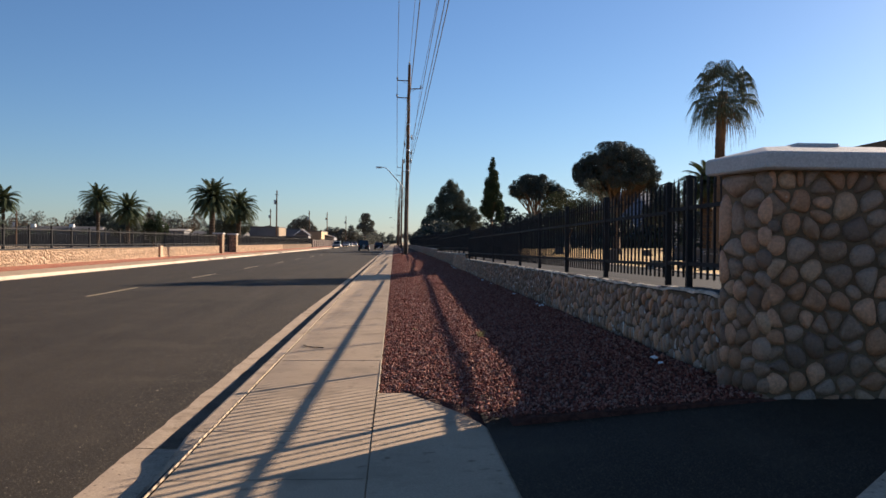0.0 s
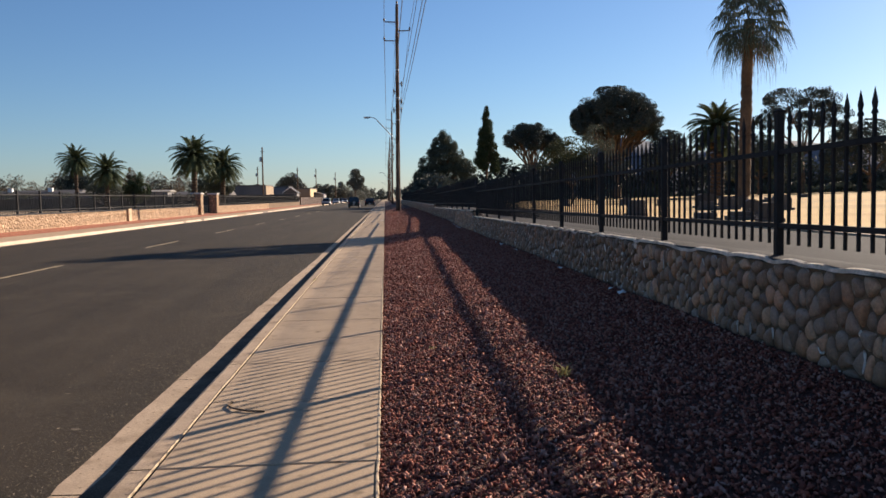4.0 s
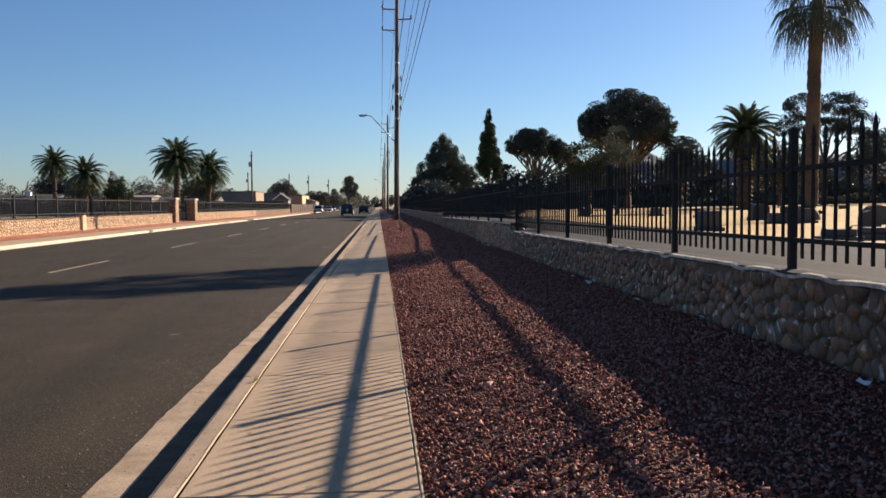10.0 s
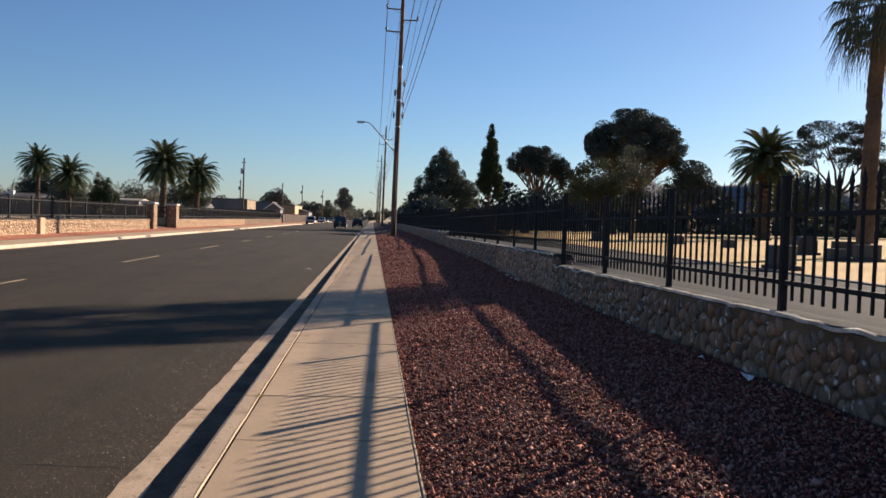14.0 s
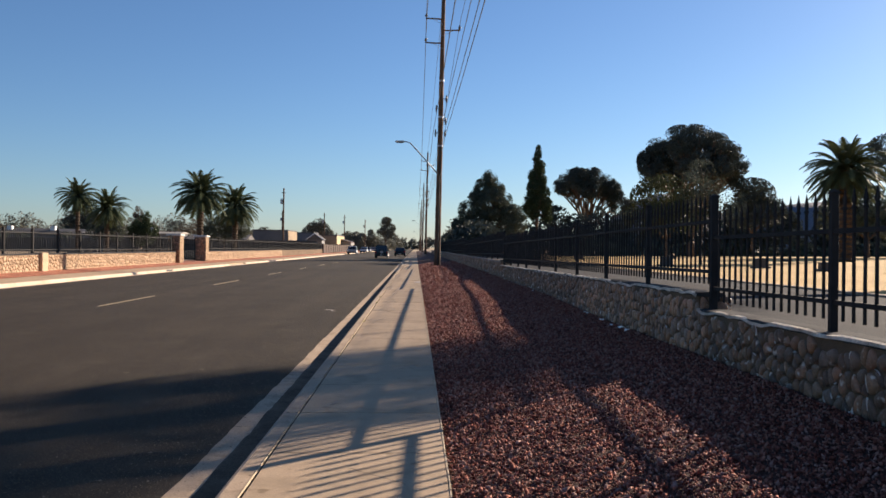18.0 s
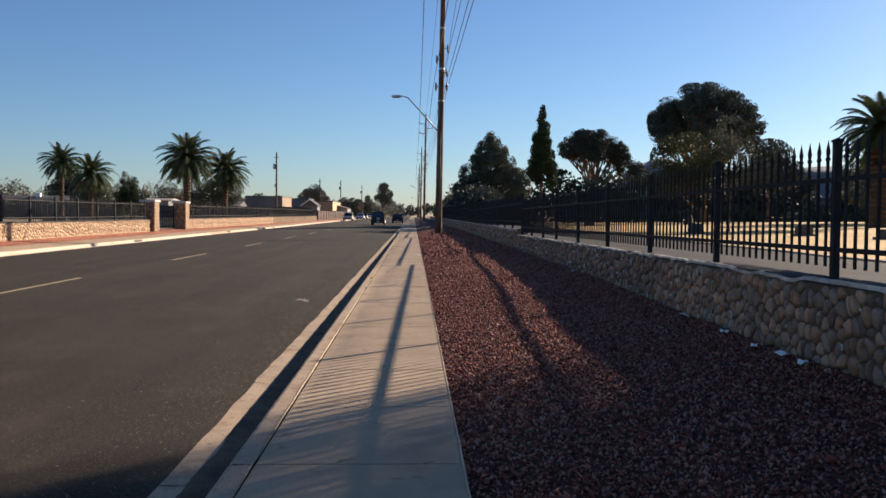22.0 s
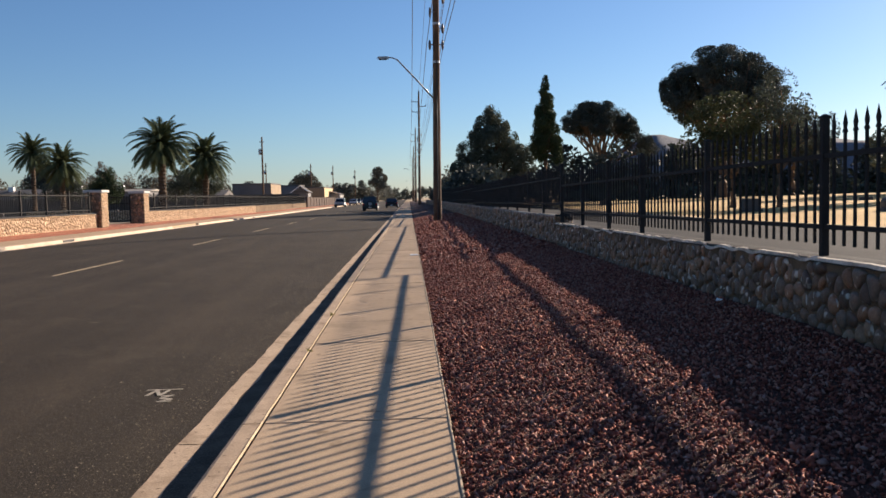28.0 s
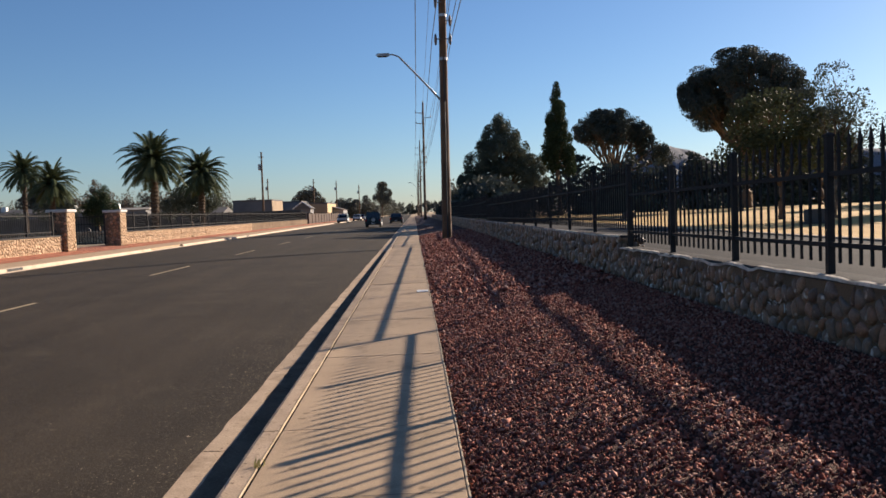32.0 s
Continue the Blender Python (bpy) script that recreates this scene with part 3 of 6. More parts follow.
part("drain_inlet", box(-14.02, -13.925, 110.0, 111.1, LZ + 0.012, LZ + 0.105, 0.008), M_PLASTIC, left_curb, "dark drain opening")


# ---------------------------------------------------------------- river-stone facing
def clip_poly(poly, nx, ny, d):
    out = []
    for i in range(len(poly)):
        p, q = poly[i], poly[(i + 1) % len(poly)]
        a, b = p[0] * nx + p[1] * ny - d, q[0] * nx + q[1] * ny - d
        if a <= 0:
            out.append(p)
        if (a < 0) != (b < 0) and abs(a - b) > 1e-12:
            t = a / (a - b)
            out.append((p[0] + t * (q[0] - p[0]), p[1] + t * (q[1] - p[1])))
    return out

def stone_cells(width, height, size, seed, stretch=1.0):
    """Rounded, closely packed outlines that fill a width x height rectangle: a list of (centre, outline)."""
    r = np.random.RandomState(seed)
    n = max(4, int(width * height / (size * size * 0.86)))
    p = np.column_stack((r.uniform(0, width, n), r.uniform(0, height, n) ))
    p[:, 1] *= 1.0
    for _ in range(5):
        order = np.argsort(p[:, 0])
        p = p[order]
        shift = np.zeros_like(p)
        for i in range(n):
            lo, hi = np.searchsorted(p[:, 0], (p[i, 0] - 1.6 * size, p[i, 0] + 1.6 * size))
            d = p[i] - p[lo:hi]
            q = np.hypot(d[:, 0], d[:, 1] / stretch)
            w = np.where((q > 1e-6) & (q < 1.25 * size), (1.25 * size - q) / np.maximum(q, 1e-6), 0)
            shift[i] = (d * w[:, None]).sum(0) * 0.22
        p = p + shift
        p[:, 0] = np.clip(p[:, 0], 0.3 * size, width - 0.3 * size)
        p[:, 1] = np.clip(p[:, 1], 0.3 * size, height - 0.3 * size)
    p = p[np.argsort(p[:, 0])]
    cells = []
    reach = r.uniform(0.28, 0.62, n) * size
    for i in range(n):
        c = p[i]
        poly = [(0, 0), (width, 0), (width, height), (0, height)]
        lo, hi = np.searchsorted(p[:, 0], (c[0] - 2.6 * size, c[0] + 2.6 * size))
        for j in range(lo, hi):
            if j == i:
                continue
            nx, ny = p[j] - c
            if nx * nx + ny * ny < 1e-8:
                continue
            dd = nx * nx + ny * ny
            k = min(0.78, max(0.22, 0.5 + (reach[i] ** 2 - reach[j] ** 2) / (2 * dd)))
            poly = clip_poly(poly, nx, ny, nx * c[0] + ny * c[1] + k * dd)
            if len(poly) < 3:
                break
        if len(poly) < 3:
            continue
        cx, cy = sum(q[0] for q in poly) / len(poly), sum(q[1] for q in poly) / len(poly)
        for _ in range(3):
            poly = [pt for k in range(len(poly)) for pt in (
                (0.72 * poly[k][0] + 0.28 * poly[(k + 1) % len(poly)][0], 0.72 * poly[k][1] + 0.28 * poly[(k + 1) % len(poly)][1]),
                (0.28 * poly[k][0] + 0.72 * poly[(k + 1) % len(poly)][0], 0.28 * poly[k][1] + 0.72 * poly[(k + 1) % len(poly)][1]))]
        poly = poly[::max(1, len(poly) // 15)]
        area = abs(sum(poly[k][0] * poly[(k + 1) % len(poly)][1] - poly[(k + 1) % len(poly)][0] * poly[k][1] for k in range(len(poly)))) / 2
        if area > 0.12 * size * size:
            cells.append(((cx, cy), poly, area))
    return cells

def stone_shape(cell, seed):
    """A domed cobble on the plane of its cell: local u, v and height."""
    (cx, cy), poly, area = cell
    h = 0.24 * math.sqrt(area) * (0.8 + 0.5 * abs(wob(cx, cy, 5, seed)))
    n = len(poly)
    verts, faces = [], []
    for s, k in ((0.92, -0.3), (0.88, 0.30), (0.72, 0.76), (0.40, 0.97)):
        for x, y in poly:
            b = 1 + 0.22 * wob(x, y, 14, seed + s)
            verts.append(((x - cx) * s, (y - cy) * s, h * k * b))
    verts.append((0, 0, h))
    for r in range(3):
        for i in range(n):
            j = (i + 1) % n
            faces.append((r * n + i, r * n + j, (r + 1) * n + j, (r + 1) * n + i))
    faces += [(3 * n + i, 3 * n + (i + 1) % n, 4 * n) for i in range(n)]
    return verts, faces

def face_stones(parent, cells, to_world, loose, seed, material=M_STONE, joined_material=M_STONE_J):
    """Sets cobbles on a wall face. to_world(u, v, w) gives the place; loose(u) tells whether a stone is a part of its own."""
    rest_v, rest_f = [], []
    for k, cell in enumerate(cells):
        (cx, cy), _, _ = cell
        v, f = stone_shape(cell, seed + k * 0.37)
        world_v = [Vector(to_world(cx + a, cy + b, c)) for a, b, c in v]
        if loose(cx):
            o = Vector(to_world(cx, cy, 0))
            ob = part("stone", ([w - o for w in world_v], f), material, parent, smooth=True)
            ob.location = o
        else:
            off = len(rest_v)
            rest_v += world_v
            rest_f += [tuple(i + off for i in q) for q in f]
    if rest_v:
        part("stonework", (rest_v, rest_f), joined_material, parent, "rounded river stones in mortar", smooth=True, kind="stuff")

def tube_lists(pts, radii):
    """A thin four-sided run along a polyline in a wall's face."""
    v, f = [], []
    for (x, y, z), r in zip(pts, radii):
        v += [(x - r, y, z), (x, y + r, z + 0.5 * r), (x + r, y, z), (x, y - r, z - 0.5 * r)]
    for k in range(len(pts) - 1):
        f += [(4 * k + i, 4 * k + (i + 1) % 4, 4 * k + 4 + (i + 1) % 4, 4 * k + 4 + i) for i in range(4)]
    return v, f

# ---------------------------------------------------------------- stone wall in stepped sections, right side
WX = 2.92
SECTIONS = [(7.5, 9.55, 0.93, 0.915), (9.55, 33.2, 0.895, 0.72), (33.2, 54.6, 0.90, 0.755), (54.6, 77.9, 0.93, 0.80), (77.9, 101.9, 0.97, 0.83), (101.9, 188.0, 0.97, 0.85)]

def top_z(sec, y):
    a, b, za, zb = sec
    return za + (zb - za) * (y - a) / (b - a)

for si, sec in enumerate(SECTIONS):
    a, b, za, zb = sec
    wall = empty("wall_right")
    tagged(wall, "low retaining wall of river stones in shade", "wall", kind="structure")
    n = max(4, int((b - a) / (0.25 if b < 60 else 2)))
    ys = frange(a + 0.012, b - 0.012, n)
    v, f = strip([(WX + 0.02, -0.15), (WX + 0.02, 0.0), (WX + 0.30, 0.0), (WX + 0.30, -0.15)], ys)
    v = [(x, y, (top_z(sec, y) - 0.012) if z == 0.0 else z) for x, y, z in v]
    m = len(v)
    f += [(0, 3, 2, 1), (m - 4, m - 3, m - 2, m - 1)]
    part("core", (v, f), M_MORTAR, wall)
    # ragged mortar cap
    cp = [(WX + 0.012, -0.035), (WX + 0.002, -0.014), (WX + 0.012, 0.0), (WX + 0.12, 0.006), (WX + 0.22, 0.004), (WX + 0.31, 0.0), (WX + 0.32, -0.06)]
    nc = max(4, int((b - a) / (0.09 if b < 60 else 1.5)))
    cv, cf = strip(cp, frange(a, b, nc), lambda i, y: (0.012 * (wob(y, 1, 3.1, si) + 0.6 * wob(y, i, 11, si)) if i < 3 else 0, 0.006 * wob(y, i, 4, 9 + si) + 0.004 * wob(y, i, 13, si)))
    cv = [(x, y, z + top_z(sec, y)) for x, y, z in cv]
    cf += [tuple(range(6, -1, -1)), tuple(range(len(cv) - 7, len(cv)))]
    part("cap", (cv, cf), M_CAP, wall, "grey ragged mortar cap")
    if a < 60:
        # ragged mortar strip whose pale colour paints the sunlit front rim
        ep = [(WX - 0.008, -0.020), (WX - 0.006, 0.006), (WX + 0.026, 0.013), (WX + 0.046, -0.004)]
        ev, ef = strip(ep, frange(a, b, nc), lambda i, y: (0.012 * (wob(y, 1, 3.1, si) + 0.7 * wob(y, i, 11, si)), 0.005 * wob(y, i, 5, 3 + si) - 0.06 * max(0.0, wob(y, 7, 3.1, si) - 0.05)))
        part("edge", ([(x, y, z + top_z(sec, y)) for x, y, z in ev], ef), M_EDGE, wall, "broken mortar edge paled like a sunlit rim")
    if 30 < a < 60:
        # cobbles on the exposed end of a higher section
        face_stones(wall, stone_cells(0.36, 0.26, 0.13, 5 + si), lambda u, w, h, a=a, za=za: (WX + 0.03 + u, a - h, za - 0.29 + w), lambda u: False, 1.0 + si)
    if b < 60:
        length = b - a
        cells = stone_cells(length, 0.86, 0.128, 11 + si, 1.9)
        level = [top_z(sec, a + c[0][0]) - 0.105 for c in cells]
        cells = [(c[0], [(px, min(py, t)) for px, py in c[1]], c[2]) for c, t in zip(cells, level) if c[0][1] < t - 0.03]
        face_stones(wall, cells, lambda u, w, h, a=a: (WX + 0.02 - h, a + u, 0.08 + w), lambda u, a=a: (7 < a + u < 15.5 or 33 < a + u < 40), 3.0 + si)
        # pale flakes along the sides of some stones, more of them low down
        fv, ff = [], []
        fr = random.Random(600 + si)
        for (cx, cy), poly, area in cells:
            if fr.random() > 0.10 + 0.30 * max(0.0, 1 - cy / 0.45):
                continue
            k0, m = fr.randrange(len(poly)), fr.choice((2, 3, 3, 4))
            run = [poly[(k0 + q) % len(poly)] for q in range(m + 1)]
            pts = [(WX + 0.004 + 0.004 * wob(px, py, 9), a + cx + (px - cx) * 0.93, 0.08 + cy + (py - cy) * 0.93) for px, py in run]
            tv, tf = tube_lists(pts, [fr.uniform(0.004, 0.012) * (0.4 if q in (0, m) else 1) for q in range(m + 1)])
            o = len(fv)
            fv += tv
            ff += [tuple(i + o for i in q) for q in tf]
        if fv:
            part("mortar_flakes", (fv, ff), M_FLAKE, wall, "pale flakes along the sides of stones", kind="stuff")
    elif a < 110:
        cells = stone_cells(b - a, 0.85, 0.24, 21 + si, 1.1)
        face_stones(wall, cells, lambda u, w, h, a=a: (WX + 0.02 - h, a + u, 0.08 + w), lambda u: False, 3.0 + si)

# ---------------------------------------------------------------- stone pillar at the driveway
PX0, PX1, PY0, PY1, PZ = 2.87, 4.15, 6.98, 7.56, 1.905
SKEW = 0.14
pillar = empty("gate_pillar")
tagged(pillar, "broad gate pillar of grey and tan river stones under a concrete cap", "pillar")

def prism(outline, z0, z1):
    n = len(outline)
    v = [(x, y, z0) for x, y in outline] + [(x, y, z1) for x, y in outline]
    return v, [tuple(range(n - 1, -1, -1)), tuple(range(n, 2 * n))] + [(i, (i + 1) % n, n + (i + 1) % n, n + i) for i in range(n)]
part("core", prism([(PX0 + 0.04, PY0 + 0.03), (PX1, PY0 + 0.03), (PX1, PY1), (PX0 - SKEW + 0.04, PY1)], -0.1, PZ), M_MORTAR, pillar)
face_stones(pillar, stone_cells(PX1 - PX0, PZ - 0.1, 0.175, 31), lambda u, w, h: (PX0 + 0.02 + u, PY0 + 0.03 - h, 0.1 + w), lambda u: True, 8.0)
face_stones(pillar, stone_cells(PY1 - PY0, PZ - 0.1, 0.165, 32), lambda u, w, h: (PX0 + 0.04 - SKEW * (1 - u / (PY1 - PY0)) - h, PY1 - u, 0.1 + w), lambda u: True, 9.0)
bm = bmesh.new()
def cap_ring(i, z):
    xa, xb, ya, yb = PX0 - 0.07 + i, PX1 + 0.07 - i, PY0 - 0.10 + i, PY1 + 0.07 - i
    return [bm.verts.new((x, y, z)) for x, y in ((xa + 0.02, ya), (xb, ya), (xb, yb), (xa - SKEW, yb))]
ring = [cap_ring(i, z) for i, z in ((0.02, PZ - 0.005), (0.0, PZ + 0.01), (0.0, PZ + 0.11), (0.015, PZ + 0.125), (0.33, PZ + 0.20))]
for lo, hi in zip(ring[:-1], ring[1:]):
    for i in range(4):
        bm.faces.new((lo[i], lo[(i + 1) % 4], hi[(i + 1) % 4], hi[i]))
bm.faces.new(ring[-1])
bm.faces.new(ring[0][::-1])
part("cap", bm, M_PILLAR_CAP, pillar, "grey concrete cap")
part("cap_block", box(3.2, 3.55, 7.2, 7.4, PZ + 0.18, PZ + 0.225, 0.015), M_PILLAR_CAP, pillar)
# unseen walls added beside the pillar to cast the shade on driveway and apron
shade_caster = empty("wall_shade_caster")
tagged(shade_caster, "unseen wall added to shade the driveway", "wall", kind="structure")
part("front", box(PX1 + 0.01, 10.5, PY0 + 0.06, PY1 - 0.05, -0.1, 1.95), M_MORTAR, shade_caster)
part("front_cap", box(PX1 + 0.075, 10.6, PY0 - 0.02, PY1 + 0.03, 1.952, 2.05, 0.015), M_PILLAR_CAP, shade_caster)
part("return", box(4.42, 4.75, PY1 - 0.04, 10.30, 0.2, 2.27), M_MORTAR, shade_caster)
part("back", box(4.76, 10.5, 10.1, 10.30, 0.2, 2.27), M_MORTAR, shade_caster)

# ---------------------------------------------------------------- iron fence on the wall
FX = WX + 0.145

def picket_mesh(height=1.0):
    """A square bar with a flat spear point; its foot is at the origin."""
    bm = bmesh.new()
    s = 0.0098
    add_box(bm, -s, s, -s, s, 0, height - 0.16)
    def ring4(z, wy, wx):
        return [bm.verts.new((x, y, z)) for x, y in ((-wx, -wy), (wx, -wy), (wx, wy), (-wx, wy))]
    rings = [ring4(height - 0.165, 0.016, 0.015), ring4(height - 0.145, 0.014, 0.013), ring4(height - 0.135, 0.009, 0.009), ring4(height - 0.095, 0.023, 0.008), ring4(height, 0.001, 0.001)]
    for lo, hi in zip(rings[:-1], rings[1:]):
        for i in range(4):
            bm.faces.new((lo[i], lo[(i + 1) % 4], hi[(i + 1) % 4], hi[i]))
    bm.faces.new(rings[0][::-1])
    return as_mesh("picket", bm, M_IRON)

def post_mesh(height=1.12, s=0.029):
    bm = bmesh.new()
    add_box(bm, -s, s, -s, s, -0.02, height - 0.03, 0.004)
    add_box(bm, -s - 0.006, s + 0.006, -s - 0.006, s + 0.006, height - 0.03, height - 0.012)
    t = [bm.verts.new((x * (s + 0.004), y * (s + 0.004), height - 0.012)) for x, y in ((-1, -1), (1, -1), (1, 1), (-1, 1))]
    p = bm.verts.new((0, 0, height + 0.008))
    for i in range(4):
        bm.faces.new((t[i], t[(i + 1) % 4], p))
    return as_mesh("post", bm, M_IRON)

PICKET, POST = picket_mesh(1.02), post_mesh()
POSTS = [9.10] + [9.72 + 2.598 * k for k in range(10)] + [33.1 + 2.56 * k for k in range(1, 7)] + [50.4, 52.45, 54.53]
while POSTS[-1] < 150:
    POSTS.append(POSTS[-1] + 2.45)
POSTS = [7.0] + POSTS

def sec_of(y):
    for s in SECTIONS:
        if s[0] <= y < s[1]:
            return s
    return SECTIONS[-1] if y > 100 else SECTIONS[0]

fences = {}
loose_count = 0
far_v, far_f = [], []
pv = [tuple(v.co) for v in PICKET.vertices]
pf = [tuple(p.vertices) for p in PICKET.polygons]
for y0, y1 in zip(POSTS[:-1], POSTS[1:]):
    mid = (max(y0, 7.6) + y1) / 2
    sec = sec_of(mid)
    key = SECTIONS.index(sec)
    if key not in fences:
        fences[key] = empty("iron_fence")
        tagged(fences[key], "black iron picket fence with spear points on a stone wall", "fence", group="iron fence sections")
    fence = fences[key]
    zt = top_z(sec, y1)
    za, zb = top_z(sec, max(y0, 7.58)), top_z(sec, min(y1, sec[1]))
    ya = max(y0, 7.58)
    if y1 - ya > 0.3:
        for dz in (0.235, 0.79):
            bm = box(FX - 0.019, FX + 0.019, ya, y1, dz - 0.019, dz + 0.019)
            for vert in bm.verts:
                vert.co.z += za if vert.co.y < mid else zb
            part("rail", bm, M_IRON, fence)
        gap = (y1 - y0) / 17 if y1 - y0 > 2.3 else (y1 - y0) / max(1, round((y1 - y0) / 0.16))
        if y1 - y0 > 2.3 and y1 > 58:
            gap = (y1 - y0) / 15
        y = y0 + gap
        while y < y1 - 0.5 * gap:
            if y > 7.6:
                z = za + (zb - za) * (y - ya) / (y1 - ya) + 0.095
                if y < 57 and loose_count < 320:
                    ob = part("picket", PICKET, None, fence)
                    ob.location = (FX, y, z)
                    ob.rotation_euler = (rng.uniform(-0.006, 0.006), rng.uniform(-0.004, 0.004), 0)
                    loose_count += 1
                else:
                    o = len(far_v)
                    far_v += [(FX + a, y + b, z + c) for a, b, c in pv]
                    far_f += [tuple(i + o for i in q) for q in pf]
            y += gap
    ob = part("post", POST, None, fence)
    s_here = sec_of(y1 - 0.05)
    ob.location = (FX, y1, top_z(s_here, min(y1, s_here[1])) - 0.005)
    if abs(y1 - 33.1) < 0.2 or abs(y1 - 54.53) < 0.1:
        ob.scale = (1.25, 1.25, 1.13)
part("picket_run", (far_v, far_f), M_IRON, fences[max(fences)], kind="stuff")
# ---------------------------------------------------------------- utility poles and wires
def fast_mesh(name, v, f, material):
    """A mesh from numpy arrays of vertices (n, 3) and faces (m, k)."""
    me = bpy.data.meshes.new(name)
    k = f.shape[1]
    me.vertices.add(len(v))
    me.vertices.foreach_set("co", np.asarray(v, dtype=np.float32).ravel())
    me.loops.add(f.size)
    me.loops.foreach_set("vertex_index", np.asarray(f, dtype=np.int32).ravel())
    me.polygons.add(len(f))
    me.polygons.foreach_set("loop_start", np.arange(0, f.size, k, dtype=np.int32))
    me.update(calc_edges=True)
    me.materials.append(material)
    return me

def insulator(p, up=1):
    x, y, z = p
    return tube([(x, y, z), (x, y, z + 0.08 * up), (x, y, z + 0.1 * up), (x, y, z + 0.2 * up), (x, y, z + 0.22 * up), (x, y, z + 0.32 * up)], [0.03, 0.05, 0.09, 0.09, 0.06, 0.03], 8)

POLES = [(1.2, -9.0), (1.21, 78.8), (1.5, 169.0), (1.5, 238.0), (1.5, 310.0), (1.5, 388.0)]
LEAN = 0.26
ARMS = [(-1.15, 16.45), (-1.15, 14.85), (1.15, 15.7)]
for pi, (x, y) in enumerate(POLES):
    h = 18.0
    pole = empty("utility_pole", Matrix.Translation((x, y, 0)))
    tagged(pole, "tall weathered brown wooden utility pole beside the sidewalk", "utility pole", group="utility poles")
    def at(z):
        return LEAN * z / h
    zs = frange(-0.3, h, 19)
    pts = [(at(z) + 0.012 * wob(z, pi, 0.8), 0.012 * wob(z, pi + 9, 0.8), z) for z in zs]
    part("shaft", tube(pts, [0.215 - 0.085 * (z / h) for z in zs], 14), M_POLE, pole, smooth=True)
    for dx, z in ARMS:
        c = at(z)
        part("crossarm", tube([(c, -0.16, z), (c + dx, -0.16, z + 0.04)], 0.05, 6), M_POLE, pole)
        part("arm_brace", tube([(c, -0.16, z - 0.35), (c + dx * 0.55, -0.17, z - 0.03)], 0.014, 5), M_STEEL, pole)
        part("insulator", insulator((c + dx * 0.96, -0.16, z + 0.06)), M_INSUL, pole, smooth=True)
    part("insulator", insulator((at(h), 0, h)), M_INSUL, pole, smooth=True)
    for dx, z in ((0.34, 11.2), (-0.30, 10.55), (0.32, 9.75), (0.32, 8.95), (-0.32, 8.95)):
        c = at(z)
        part("bracket", tube([(c, -0.14, z), (c + dx, -0.14, z)], 0.025, 6), M_INSUL, pole)
        part("spool", tube([(c + dx, -0.14, z - 0.26), (c + dx, -0.14, z - 0.1), (c + dx, -0.14, z + 0.05), (c + dx, -0.14, z + 0.22)], [0.035, 0.065, 0.065, 0.035], 8), M_INSUL, pole, smooth=True)
    for z in (8.1, 10.0, 12.4):
        part("band", tube([(at(z), 0, z - 0.06), (at(z), 0, z + 0.06)], 0.215 - 0.085 * z / h + 0.012, 12), M_STEEL, pole)
    part("conduit", tube([(at(0) + 0.02, -0.235, -0.2), (at(5) + 0.02, -0.215, 5.0), (at(8), -0.19, 8.2)], 0.028, 6), M_PLASTIC, pole)
    if pi in (1, 3, 5):
        lamp = part("lamp_arm", tube([(at(6.3) - 0.1, -0.05, 6.25), (-0.9, -0.05, 7.25), (-1.62, -0.05, 8.02), (-1.85, -0.05, 8.26), (-2.1, -0.05, 8.35), (-2.3, -0.05, 8.36)], [0.045, 0.042, 0.038, 0.036, 0.034, 0.032], 8), M_STEEL, pole, "slender grey steel lamp arm", smooth=True)
        bm = box(-2.85, -2.2, -0.2, 0.1, 8.29, 8.41, 0.05, 2)
        for v in bm.verts:
            v.co.y = -0.05 + (v.co.y + 0.05) * (1.0 - 0.35 * (v.co.x + 2.2) / -0.65)
        head = part("lamp_head", bm, M_STEEL, lamp, "flat grey cobra-head luminaire")
        part("lens", box(-2.75, -2.35, -0.15, 0.05, 8.255, 8.293, 0.015), M_WINDOW, lamp)

def wire(p, q, sag, name="wire"):
    pts = []
    for t in frange(0, 1, 25):
        a = Vector(p).lerp(Vector(q), t)
        a.z -= sag * 4 * t * (1 - t)
        pts.append(a)
    return tube(pts, 0.016, 4, False)

lines = empty("overhead_wires")
tagged(lines, "thin black overhead wires strung between wooden poles", "wires")
for (xa, ya), (xb, yb) in zip(POLES[:-1], POLES[1:]):
    runs = [(LEAN * z / 18 + dx * 0.96, z + 0.4, 0.9) for dx, z in ARMS] + [(LEAN, 18.3, 0.5), (0.6, 11.2, 0.5), (0.55, 9.75, 0.5), (0.5, 8.95, 0.5), (-0.35, 8.95, 0.5)]
    for dx, z, sag in runs:
        part("wire", wire((xa + dx, ya - 0.15, z), (xb + dx, yb - 0.15, z), sag), M_CABLE, lines)

